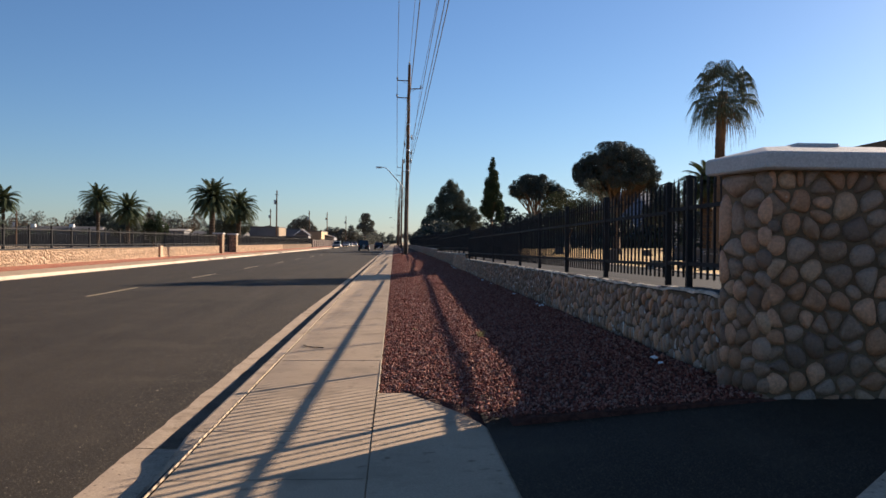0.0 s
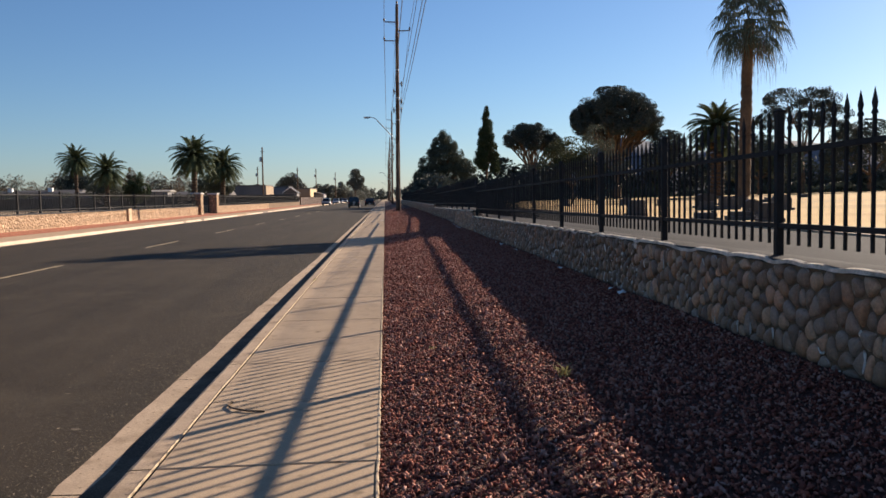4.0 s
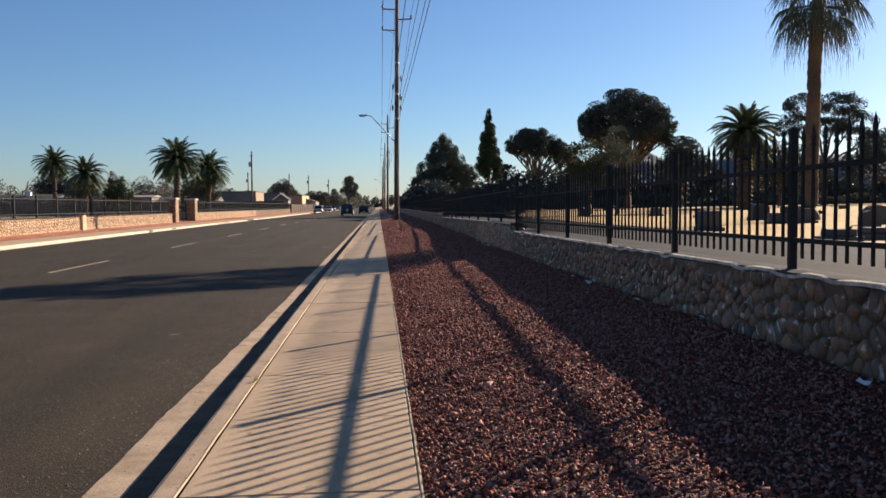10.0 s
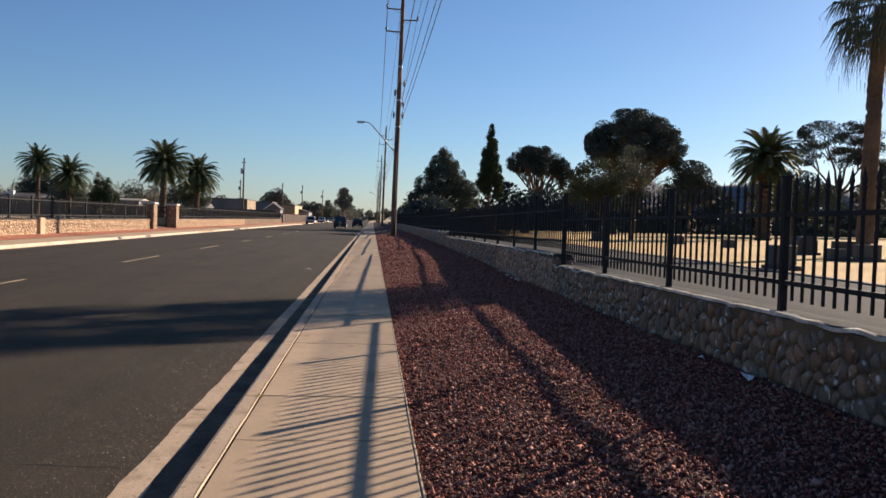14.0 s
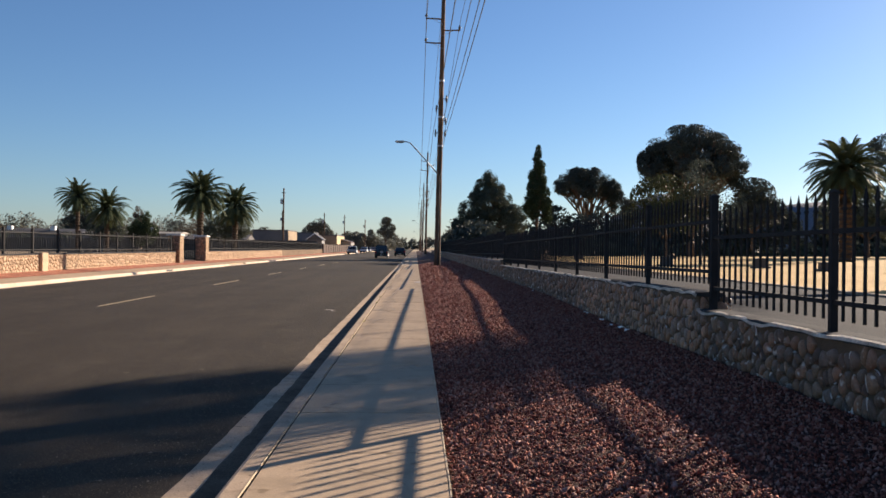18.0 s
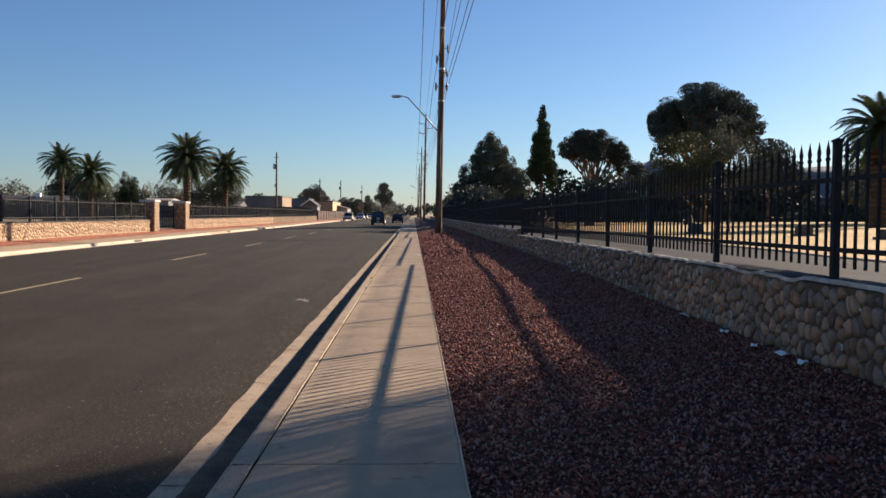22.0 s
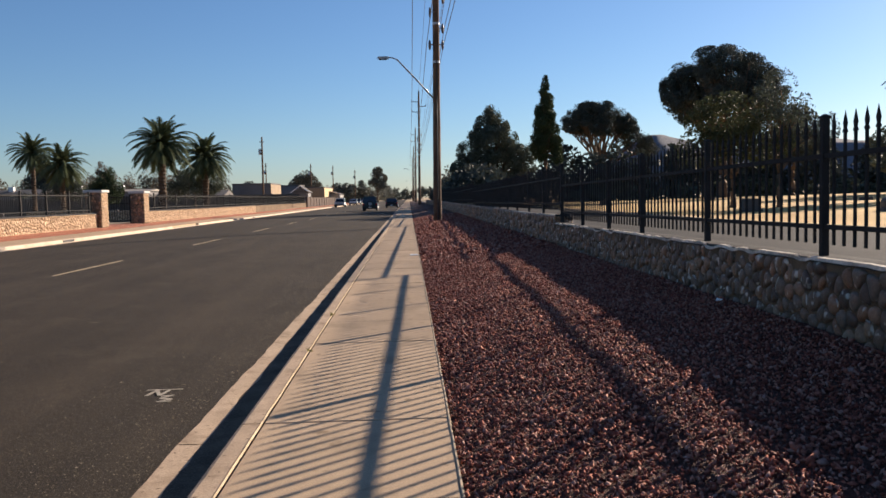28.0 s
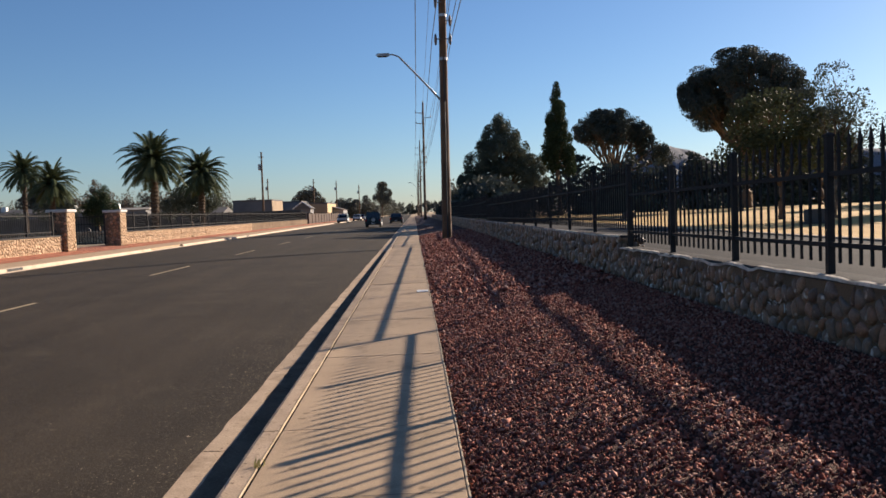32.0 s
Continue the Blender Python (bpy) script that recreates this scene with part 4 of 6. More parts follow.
# ---------------------------------------------------------------- trees
def leaf_cloud(lobes, count, size, seed, clumps=26, spread=0.30, hollow=0.45, flat=1.0):
    """Leaf quads gathered in clumps on the shells of ellipsoid lobes (x, y, z, rx, ry, rz)."""
    r = np.random.RandomState(seed)
    vol = np.array([(l[3] * l[4] * l[5]) ** 0.75 for l in lobes])
    pts = []
    for lobe, share in zip(lobes, vol / vol.sum()):
        c, rad = np.array(lobe[:3]), np.array(lobe[3:])
        d = r.normal(size=(clumps, 3))
        d /= np.linalg.norm(d, axis=1)[:, None]
        centres = d * (hollow + (1 - hollow) * r.uniform(0, 1, (clumps, 1)) ** 0.6)
        which = r.randint(0, clumps, max(8, int(count * share)))
        size_k = r.uniform(0.6, 1.25, clumps)
        p = centres[which] + r.normal(size=(len(which), 3)) * spread * size_k[which][:, None] * np.array((1, 1, flat))
        n = np.linalg.norm(p, axis=1)
        p *= np.where(n > 1.12, 1.12 / n, 1.0)[:, None]
        pts.append(c + p * rad)
    p = np.concatenate(pts)
    n = len(p)
    a = r.normal(size=(n, 3)); a /= np.linalg.norm(a, axis=1)[:, None]
    b = np.cross(a, r.normal(size=(n, 3))); b /= np.linalg.norm(b, axis=1)[:, None]
    s = size * r.uniform(0.55, 1.35, (n, 1))
    a, b = a * s, b * s * 0.62
    v = np.stack((p - a, p + b * 0.8, p + a, p - b * 0.8), axis=1).reshape(-1, 3)
    return v, np.arange(4 * n).reshape(-1, 4)

def limb(p, q, r0, r1, seed, bend=0.12, n=6):
    p, q = Vector(p), Vector(q)
    L = (q - p).length
    pts, rad = [], []
    for i in range(n):
        t = i / (n - 1)
        w = math.sin(t * math.pi) * L * bend
        pts.append(p.lerp(q, t) + Vector((w * wob(t * 2, seed, 1, seed), w * wob(t * 2, seed + 5, 1, seed), 0.35 * w * wob(t * 3, seed + 9))))
        rad.append(r0 + (r1 - r0) * t)
    return tube(pts, rad, 7)

def tree(label, x, y, lobes, material, count, size, trunk=(0.3, 3.0), seed=1, forks=None, z0=0.38, category="tree", **kw):
    """A tapered trunk, limbs into each lobe and a crown of small leaves. Lobes are relative to the foot."""
    t = empty("tree", Matrix.Translation((x, y, z0)))
    tagged(t, label, category)
    r, h = trunk
    top = Vector((0.25 * wob(seed, 1), 0.25 * wob(seed, 2), h))
    shapes = [limb((0, 0, -0.3), top, r * 1.25, r * 0.75, seed, 0.05)]
    k = 0
    for lx, ly, lz, rx, ry, rz in lobes:
        end = Vector((lx, ly, lz + 0.25 * rz))
        shapes.append(limb(top, end, r * 0.55, r * 0.14, seed + k, 0.12))
        for j in range(4):
            a = j * 1.57 + seed + k
            tip = Vector((lx + 0.75 * rx * math.cos(a), ly + 0.75 * ry * math.sin(a), lz + rz * (0.1 + 0.35 * wob(j, seed + k))))
            shapes.append(limb(top.lerp(end, 0.55), tip, r * 0.22, r * 0.05, seed + k + j, 0.1, 5))
        k += 3
    part("trunk", joined(*shapes), M_BARK, t, smooth=True)
    v, f = leaf_cloud(lobes, count, size, seed, **kw)
    part("crown", fast_mesh("crown", v, f, material), None, t)
    return t

def dome(x, z, rx, ry, rz, n, size, seed, low=-0.25):
    """Small lobes spread over a dome, for a crown with a lumpy outline."""
    r = random.Random(seed)
    lobes = []
    for k in range(n):
        h = low + (1.0 - low) * (k + 0.5) / n
        a = k * 2.399963 + r.uniform(-0.4, 0.4)
        w = math.sqrt(max(0.0, 1 - h * h)) * r.uniform(0.86, 1.04)
        q = size * r.uniform(0.75, 1.25)
        lobes.append((x + rx * w * math.cos(a), ry * w * math.sin(a), z + rz * h, q, q, q * 0.78))
    return lobes

tree("rounded grey-green tree with a soft uneven crown", 8.3, 123.5, [(0.3, 0, 9.2, 0.9, 1.0, 1.2), (-0.5, 0.4, 8.2, 1.0, 1.1, 1.1), (1.0, 0, 7.9, 1.1, 1.2, 1.2), (-1.3, 0.2, 6.9, 1.2, 1.3, 1.2), (0.3, -0.6, 6.6, 1.4, 1.5, 1.4), (1.9, 0, 6.6, 1.1, 1.3, 1.2), (-2.2, 0, 5.5, 1.2, 1.4, 1.2), (2.9, 0.2, 5.4, 1.2, 1.4, 1.2), (0.9, 0, 4.9, 1.7, 1.6, 1.4), (-1.1, 0.4, 4.2, 1.6, 1.6, 1.3), (3.8, 0.5, 4.1, 1.1, 1.4, 1.2), (-2.7, 0.5, 3.6, 1.3, 1.5, 1.3), (2.0, 0, 3.6, 1.7, 1.7, 1.3)], M_OLIVE, 66000, 0.10, (0.25, 2.2), 3, clumps=16, spread=0.24, hollow=0.55)
tree("slim dark Italian cypress with a ragged outline", 15.7, 132.0, [(0.05, 0, 13.5, 0.42, 0.42, 1.0), (-0.15, 0, 12.4, 0.6, 0.6, 1.0), (0.25, 0, 11.5, 0.75, 0.7, 1.0), (-0.35, 0, 10.6, 0.85, 0.8, 1.0), (0.45, 0, 9.8, 0.8, 0.8, 0.9), (-0.2, 0, 9.0, 1.15, 1.0, 1.1), (0.7, 0, 8.2, 0.9, 0.9, 1.0), (-0.75, 0, 7.7, 1.0, 0.9, 1.0), (0.25, 0, 7.0, 1.3, 1.1, 1.2), (1.15, 0, 6.6, 0.8, 0.8, 1.0), (-1.25, 0, 6.2, 0.8, 0.8, 1.1), (-0.4, 0, 5.3, 0.7, 0.7, 0.9), (1.2, 0, 5.1, 0.7, 0.7, 0.9)], M_CYPRESS, 30000, 0.115, (0.28, 5.6), 7, clumps=18, spread=0.26, hollow=0.35)
tree("flat-topped umbrella pine on a forked trunk", 25.4, 147.0, dome(-0.2, 9.3, 4.0, 3.6, 3.0, 22, 1.35, 12, 0.0) + [(5.2, 0, 7.6, 1.8, 1.8, 1.4), (6.6, 0.4, 6.6, 1.5, 1.5, 1.3), (4.2, 0, 8.6, 1.4, 1.4, 1.2)], M_PINE, 66000, 0.11, (0.34, 4.2), 12, clumps=16, spread=0.24, hollow=0.5)
tree("large dark pine with a wide lobed crown", 34.5, 127.0, dome(-0.1, 11.4, 5.5, 5.0, 4.0, 40, 1.5, 18, -0.45) + [(0.5, 0, 12.2, 3.2, 3.0, 2.2), (-2.6, 0.5, 10.6, 2.0, 2.0, 1.6)], M_PINE, 110000, 0.11, (0.5, 5.0), 18, clumps=15, spread=0.24, hollow=0.5)
tree("smaller dark pine beside a larger one", 41.8, 126.0, [(0, 0, 8.0, 2.4, 2.4, 1.9), (-1.2, 0, 5.8, 2.2, 2.2, 2.0), (2.0, 0, 6.0, 1.9, 1.9, 1.7)], M_PINE, 9000, 0.18, (0.25, 3.0), 23)
tree("airy tall pine with open layered branches", 60.3, 122.3, [(-2.5, 0, 13.8, 2.8, 2.6, 1.6), (2.6, 0, 14.2, 2.8, 2.6, 1.5), (-5.0, 0, 11.2, 2.4, 2.2, 1.4), (4.8, 0.5, 11.6, 2.6, 2.4, 1.5), (0.5, 0, 11.0, 2.4, 2.2, 1.3), (7.0, 0.5, 9.0, 2.2, 2.2, 1.4)], M_PINE, 22000, 0.13, (0.36, 6.0), 29, clumps=26, spread=0.19, hollow=0.6)
tree("leafy yellow-green mesquite tree", 17.0, 80.2, [(-0.4, 0, 4.6, 1.9, 1.8, 1.4), (1.3, 0, 3.7, 1.7, 1.6, 1.4), (-1.6, 0, 3.2, 1.3, 1.3, 1.1)], M_MESQ, 9000, 0.10, (0.15, 1.6), 33, spread=0.26)
tree("sparse thin-leaved mesquite tree", 18.9, 79.0, [(0.0, 0, 6.3, 0.8, 0.8, 0.8), (-0.7, 0, 5.3, 1.0, 1.0, 1.0), (0.8, 0, 5.2, 0.9, 0.9, 0.9), (0.2, 0, 4.4, 1.4, 1.3, 1.2), (1.8, 0, 4.0, 1.1, 1.2, 1.1)], M_OLIVE, 3600, 0.075, (0.12, 1.8), 37, clumps=14, spread=0.22, hollow=0.6)
tree("dark rounded tree behind the lawn", 52.0, 118.0, [(0, 0, 6.2, 3.2, 3.0, 2.4), (-3.2, 0, 4.8, 2.6, 2.6, 2.2), (3.4, 0, 4.8, 2.6, 2.6, 2.2)], M_OLIVE, 9000, 0.2, (0.3, 2.4), 41)
tree("dark rounded tree behind the lawn", 74.0, 128.0, [(0, 0, 8.2, 4.0, 3.6, 3.0), (-4.2, 0, 6.0, 3.0, 3.0, 2.6), (4.4, 0, 6.2, 3.2, 3.0, 2.6)], M_PINE, 9000, 0.22, (0.35, 3.0), 43)
tree("tall dark tree shading the cemetery lawn", 92.0, 116.0, [(0, 0, 10.2, 4.5, 4.0, 3.4), (-4.8, 0, 8.0, 3.4, 3.4, 2.8), (4.8, 0, 8.2, 3.6, 3.4, 2.8)], M_PINE, 10000, 0.24, (0.4, 4.0), 47)

def hedge(label, x0, y0, x1, y1, h, material, count, size, seed, depth=2.5, z0=0.2):
    """A long uneven band of shrubs."""
    r = random.Random(seed)
    n = max(3, int(math.hypot(x1 - x0, y1 - y0) / 3.2))
    lobes = []
    for i in range(n):
        t = (i + r.uniform(0.1, 0.9)) / n
        hh = h * r.uniform(0.65, 1.2)
        lobes.append((x0 + (x1 - x0) * t, y0 + (y1 - y0) * t + r.uniform(-1, 1), z0 + hh * 0.48, r.uniform(1.8, 3.0), depth * r.uniform(0.7, 1.1), hh * 0.55))
    v, f = leaf_cloud(lobes, count, size, seed, clumps=12, spread=0.34, hollow=0.3)
    ob = part("hedge", fast_mesh("hedge", v, f, material), None)
    return tagged(ob, label, "hedge", kind="stuff")

hedge("dark line of shrubs and trees behind the lawn", 14, 139, 160, 140, 5.6, M_PINE, 50000, 0.34, 51, 3.0)
hedge("lower dark shrubs behind the lawn", 18, 133, 150, 132, 2.2, M_OLIVE, 24000, 0.28, 52, 1.6)
hedge("dark oleander hedge along the far fence", 6.5, 114, 7.5, 230, 3.4, M_PINE, 30000, 0.30, 53, 2.6)
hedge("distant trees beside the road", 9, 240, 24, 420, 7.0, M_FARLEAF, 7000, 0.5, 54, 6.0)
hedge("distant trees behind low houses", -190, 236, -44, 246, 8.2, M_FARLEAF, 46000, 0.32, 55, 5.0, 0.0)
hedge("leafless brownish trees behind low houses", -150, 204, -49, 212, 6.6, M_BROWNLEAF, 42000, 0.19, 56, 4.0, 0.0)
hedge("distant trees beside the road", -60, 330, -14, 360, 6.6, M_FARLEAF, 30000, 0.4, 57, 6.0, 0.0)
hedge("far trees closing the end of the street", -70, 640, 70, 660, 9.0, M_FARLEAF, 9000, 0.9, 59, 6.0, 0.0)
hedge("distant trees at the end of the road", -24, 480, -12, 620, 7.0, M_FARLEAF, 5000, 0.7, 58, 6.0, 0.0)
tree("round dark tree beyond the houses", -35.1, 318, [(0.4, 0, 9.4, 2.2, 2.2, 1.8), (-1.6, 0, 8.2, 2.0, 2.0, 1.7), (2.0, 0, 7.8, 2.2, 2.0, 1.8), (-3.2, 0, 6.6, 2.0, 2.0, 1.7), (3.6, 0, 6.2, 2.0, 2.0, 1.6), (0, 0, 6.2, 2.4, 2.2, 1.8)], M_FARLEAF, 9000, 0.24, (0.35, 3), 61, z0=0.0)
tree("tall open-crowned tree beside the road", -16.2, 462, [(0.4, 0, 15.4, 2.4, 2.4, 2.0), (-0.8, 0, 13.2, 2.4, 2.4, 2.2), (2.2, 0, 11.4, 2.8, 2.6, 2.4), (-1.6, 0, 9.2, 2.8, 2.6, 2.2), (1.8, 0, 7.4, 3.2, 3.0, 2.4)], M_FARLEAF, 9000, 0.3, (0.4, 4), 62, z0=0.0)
tree("dark pine beyond a cemetery wall", -72.0, 205, [(0, 0, 8.6, 1.6, 1.6, 1.5), (-1.8, 0, 7.0, 1.7, 1.7, 1.5), (1.6, 0, 6.8, 1.8, 1.7, 1.5), (-2.8, 0, 5.4, 2.0, 2.0, 1.6), (3.0, 0, 5.0, 2.2, 2.0, 1.8), (0.3, 0, 5.0, 2.2, 2.0, 1.8)], M_PINE, 9000, 0.2, (0.3, 3), 63, z0=0.0)
tree("dark conifer between date palms", -47.5, 168, [(0.9, 0, 5.9, 0.8, 0.8, 1.2), (0, 0, 4.9, 1.2, 1.2, 1.3), (-0.9, 0, 3.7, 1.5, 1.5, 1.4), (1.3, 0, 3.5, 1.5, 1.5, 1.5), (0.2, 0, 2.6, 2.2, 2.0, 1.4)], M_CYPRESS, 9000, 0.14, (0.2, 2), 64, z0=0.0, spread=0.24)
tree("reddish bare-topped tree between date palms", -49.6, 172, [(0.3, 0, 7.0, 0.9, 0.9, 1.1), (-0.6, 0, 5.8, 1.1, 1.1, 1.0), (0.9, 0, 5.4, 1.0, 1.0, 0.9)], M_BROWNLEAF, 2600, 0.11, (0.16, 3), 65, z0=0.0, clumps=14)
tree("bushy dark tree beside a date palm", -80.5, 166, [(0, 0, 6.0, 2.0, 2.0, 1.8), (2.4, 0, 4.8, 1.8, 1.8, 1.7), (-2.4, 0, 5.0, 2.0, 2.0, 1.8), (0.4, 0, 3.4, 3.0, 2.6, 2.0), (4.2, 0, 3.2, 1.8, 1.8, 1.7), (-4.6, 0, 3.6, 2.0, 2.0, 1.8)], M_OLIVE, 12000, 0.17, (0.3, 2), 66, z0=0.0)
tree("leafy tree behind a date palm", -30.5, 156, [(0.4, 0, 5.0, 1.4, 1.4, 1.3), (-1.6, 0, 4.4, 1.5, 1.5, 1.3), (2.4, 0, 3.8, 1.4, 1.4, 1.2), (-3.0, 0, 3.0, 1.4, 1.4, 1.3), (0.4, 0, 3.0, 2.0, 1.8, 1.3)], M_OLIVE, 9000, 0.14, (0.2, 2), 67, z0=0.0)
tree("leafy tree behind a date palm", -51.5, 163, [(0, 0, 4.6, 1.5, 1.4, 1.3), (-1.7, 0, 3.6, 1.5, 1.5, 1.4), (1.6, 0, 3.4, 1.5, 1.5, 1.4)], M_OLIVE, 6000, 0.14, (0.2, 2), 68, z0=0.0)
hedge("low mixed shrubs behind the block wall", -120, 176, -64, 177, 3.4, M_OLIVE, 12000, 0.17, 70, 1.4, 0.0)

def date_palm(label, x, y, h, frond, count, seed, trunk_r=0.32, z0=0.05):
    """A rough ringed trunk with arching feathered fronds; h is the height of the crown's heart."""
    r = random.Random(seed)
    t = empty("date_palm", Matrix.Translation((x, y, z0)))
    tagged(t, label, "palm tree", group="date palms")
    zs = frange(-0.2, h, 40)
    part("trunk", tube([(0.08 * wob(z, seed, 0.4), 0.08 * wob(z, seed + 4, 0.4), z) for z in zs],
                       [trunk_r * ((1.25 if i % 2 else 1.0) + (0.45 * ((z - h + 1.4) / 1.4) if z > h - 1.4 else 0)) * (1.15 - 0.15 * z / h) for i, z in enumerate(zs)], 10), M_DATE_BARK, t, "rough brown ringed trunk")
    V, F = [], []
    count = int(count * 1.15)
    for k in range(count):
        az = k * 2.399963 + r.uniform(-0.2, 0.2)
        el = radians(76 - 122 * (k / count) ** 0.9 + r.uniform(-7, 7))
        L = frond * r.uniform(0.86, 1.08) * (0.9 if k < count * 0.15 else 1.0)
        p, d = Vector((0, 0, h)), Vector((math.cos(az) * math.cos(el), math.sin(az) * math.cos(el), math.sin(el)))
        n = 13
        side = Vector((-math.sin(az), math.cos(az), 0))
        for i in range(n):
            q = p + d * (L / n)
            o = len(V)
            w = 0.03 * (1 - i / n) + 0.008
            V += [p - side * w, p + side * w, q + side * w * 0.9, q - side * w * 0.9]
            F.append((o, o + 1, o + 2, o + 3))
            if i > 0:
                up = side.cross(d).normalized()
                ll = 0.60 * math.sin(math.pi * (0.12 + 0.86 * i / n)) ** 0.7 * frond / 3.4
                for s in (-1, 1):
                    for half in (0.05, 0.3, 0.55, 0.8):
                        b = p.lerp(q, half)
                        tip = b + (side * s * 0.8 + d * 0.65 - up * -0.22 + Vector((0, 0, -0.18))) * ll * r.uniform(0.85, 1.1)
                        ww = d * 0.048
                        o = len(V)
                        V += [b - ww, b + ww, tip]
                        F.append((o, o + 1, o + 2))
            p = q
            d = (d + Vector((0, 0, -0.055 - 0.011 * i)) * (1.0 if el > -0.3 else 0.5)).normalized()
    part("crown", (V, F), M_DATE, t, "arching dark green feathered fronds")
    return t

date_palm("tall date palm with a slender trunk", -58.3, 168.0, 9.6, 4.1, 62, 71, 0.28)
date_palm("short date palm beside a taller one", -47.6, 152.5, 6.9, 3.9, 70, 72, 0.30)
date_palm("full date palm behind a gate pillar", -28.9, 135.0, 8.15, 4.4, 84, 73, 0.36)
date_palm("date palm beside a larger one", -27.4, 149.5, 7.3, 4.2, 80, 74, 0.34)
date_palm("date palm beside bushy trees", -77.3, 169.8, 9.2, 4.0, 64, 75, 0.3)
date_palm("thick date palm on the dry lawn", 34.2, 89.3, 7.6, 3.7, 84, 76, 0.55, 0.3)

def fan_palm(label, x, y, h, seed, z0=0.3):
    """A tall fan palm: a round head of pleated fans and a hanging skirt."""
    r = random.Random(seed)
    t = empty("fan_palm", Matrix.Translation((x, y, z0)))
    tagged(t, label, "palm tree")
    zs = frange(-0.2, h, 44)
    part("trunk", tube([(0.5 * (z / h) ** 2 * 0.5 + 0.05 * wob(z, seed, 0.5), 0.05 * wob(z, seed + 3, 0.5), z) for z in zs],
                       [(0.36 - 0.07 * z / h) * (1.0 + (0.05 if i % 2 else -0.02)) * (1.35 if z < 0.5 else 1) for i, z in enumerate(zs)], 12), M_PALM_BARK, t, "ringed grey-brown trunk", smooth=True)
    head = Vector((0.25, 0, h))
    live, dead = ([], []), ([], [])
    n = 38
    for k in range(n):
        az = k * 2.399963 + r.uniform(-0.25, 0.25)
        u = k / n
        el = radians(88 - 138 * u + r.uniform(-9, 9))
        V, F = dead if u > 0.93 else live
        d = Vector((math.cos(az) * math.cos(el), math.sin(az) * math.cos(el), math.sin(el)))
        stalk = r.uniform(0.92, 1.36) * (0.8 if u > 0.93 else 1)
        start = head + Vector((0, 0, -0.5 * u))
        mid = start + d * stalk * 0.6
        d2 = (d + Vector((0, 0, -0.25))).normalized()
        end = mid + d2 * stalk * 0.5
        side = Vector((-math.sin(az), math.cos(az), 0))
        for p, q in ((start, mid), (mid, end)):
            o = len(V)
            V += [p - side * 0.02, p + side * 0.02, q + side * 0.018, q - side * 0.018]
            F.append((o, o + 1, o + 2, o + 3))
        normal = side.cross(d2).normalized()
        R = r.uniform(1.0, 1.32)
        segs = 21
        for s in range(segs):
            a = radians(-112 + 224 * (s + 0.5) / segs) + r.uniform(-0.03, 0.03)
            a0, a1 = a - radians(3.0), a + radians(3.0)
            def ray(ang, rad, drop):
                return end + (d2 * math.cos(ang) + side * math.sin(ang)) * rad + normal * (0.10 * rad) - Vector((0, 0, drop))
            o = len(V)
            V += [end, ray(a0, R * 0.6, 0.03), ray(a, R * 0.62, 0.0), ray(a1, R * 0.6, 0.03), ray(a, R * r.uniform(0.95, 1.1), 0.65 + 0.5 * r.random())]
            F += [(o, o + 1, o + 2), (o, o + 2, o + 3), (o + 1, o + 4, o + 2), (o + 2, o + 4, o + 3)]
            if r.random() < 0.5:
                tip = V[o + 4]
                o = len(V)
                V += [tip - side * 0.012, tip + side * 0.012, tip - Vector((0, 0, r.uniform(0.35, 0.9)))]
                F.append((o, o + 1, o + 2))
    part("crown", live, M_FAN, t, "pleated green fan leaves")
    part("skirt", dead, M_DEADLEAF, t, "hanging straw-coloured dead leaves")
    return t
fan_palm("tall fan palm with a ringed trunk on the dry lawn", 20.55, 52.2, 10.7, 81)

# ---------------------------------------------------------------- left side: stone wall, pillars, gate and fence
LWX = -16.4
LG = 0.19
for a, b in ((-20.0, 60.2), (60.8, 80.5), (88.35, 168.0)):
    wall = empty("wall_left")
    tagged(wall, "sunlit low wall of tan river stones", "wall", kind="structure")
    part("core", box(LWX - 0.35, LWX, a, b, LG - 0.3, 0.90), M_MORTAR, wall)
    lo, hi = max(a, 28.0), min(b, 125.0)
    cells = stone_cells(hi - lo, 0.80, 0.175, int(91 + a), 1.0)
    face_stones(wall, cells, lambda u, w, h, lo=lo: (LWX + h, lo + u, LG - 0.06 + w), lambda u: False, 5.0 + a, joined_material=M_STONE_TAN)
    cv, cf = strip([(LWX + 0.05, 0.88), (LWX + 0.05, 0.93), (LWX - 0.2, 0.95), (LWX - 0.38, 0.92)], frange(a, b, int((b - a) / 0.6)), lambda i, y: (0.02 * wob(y, i, 2), 0.02 * wob(y, i, 3)))
    part("cap", (cv, cf), M_CAP, wall)
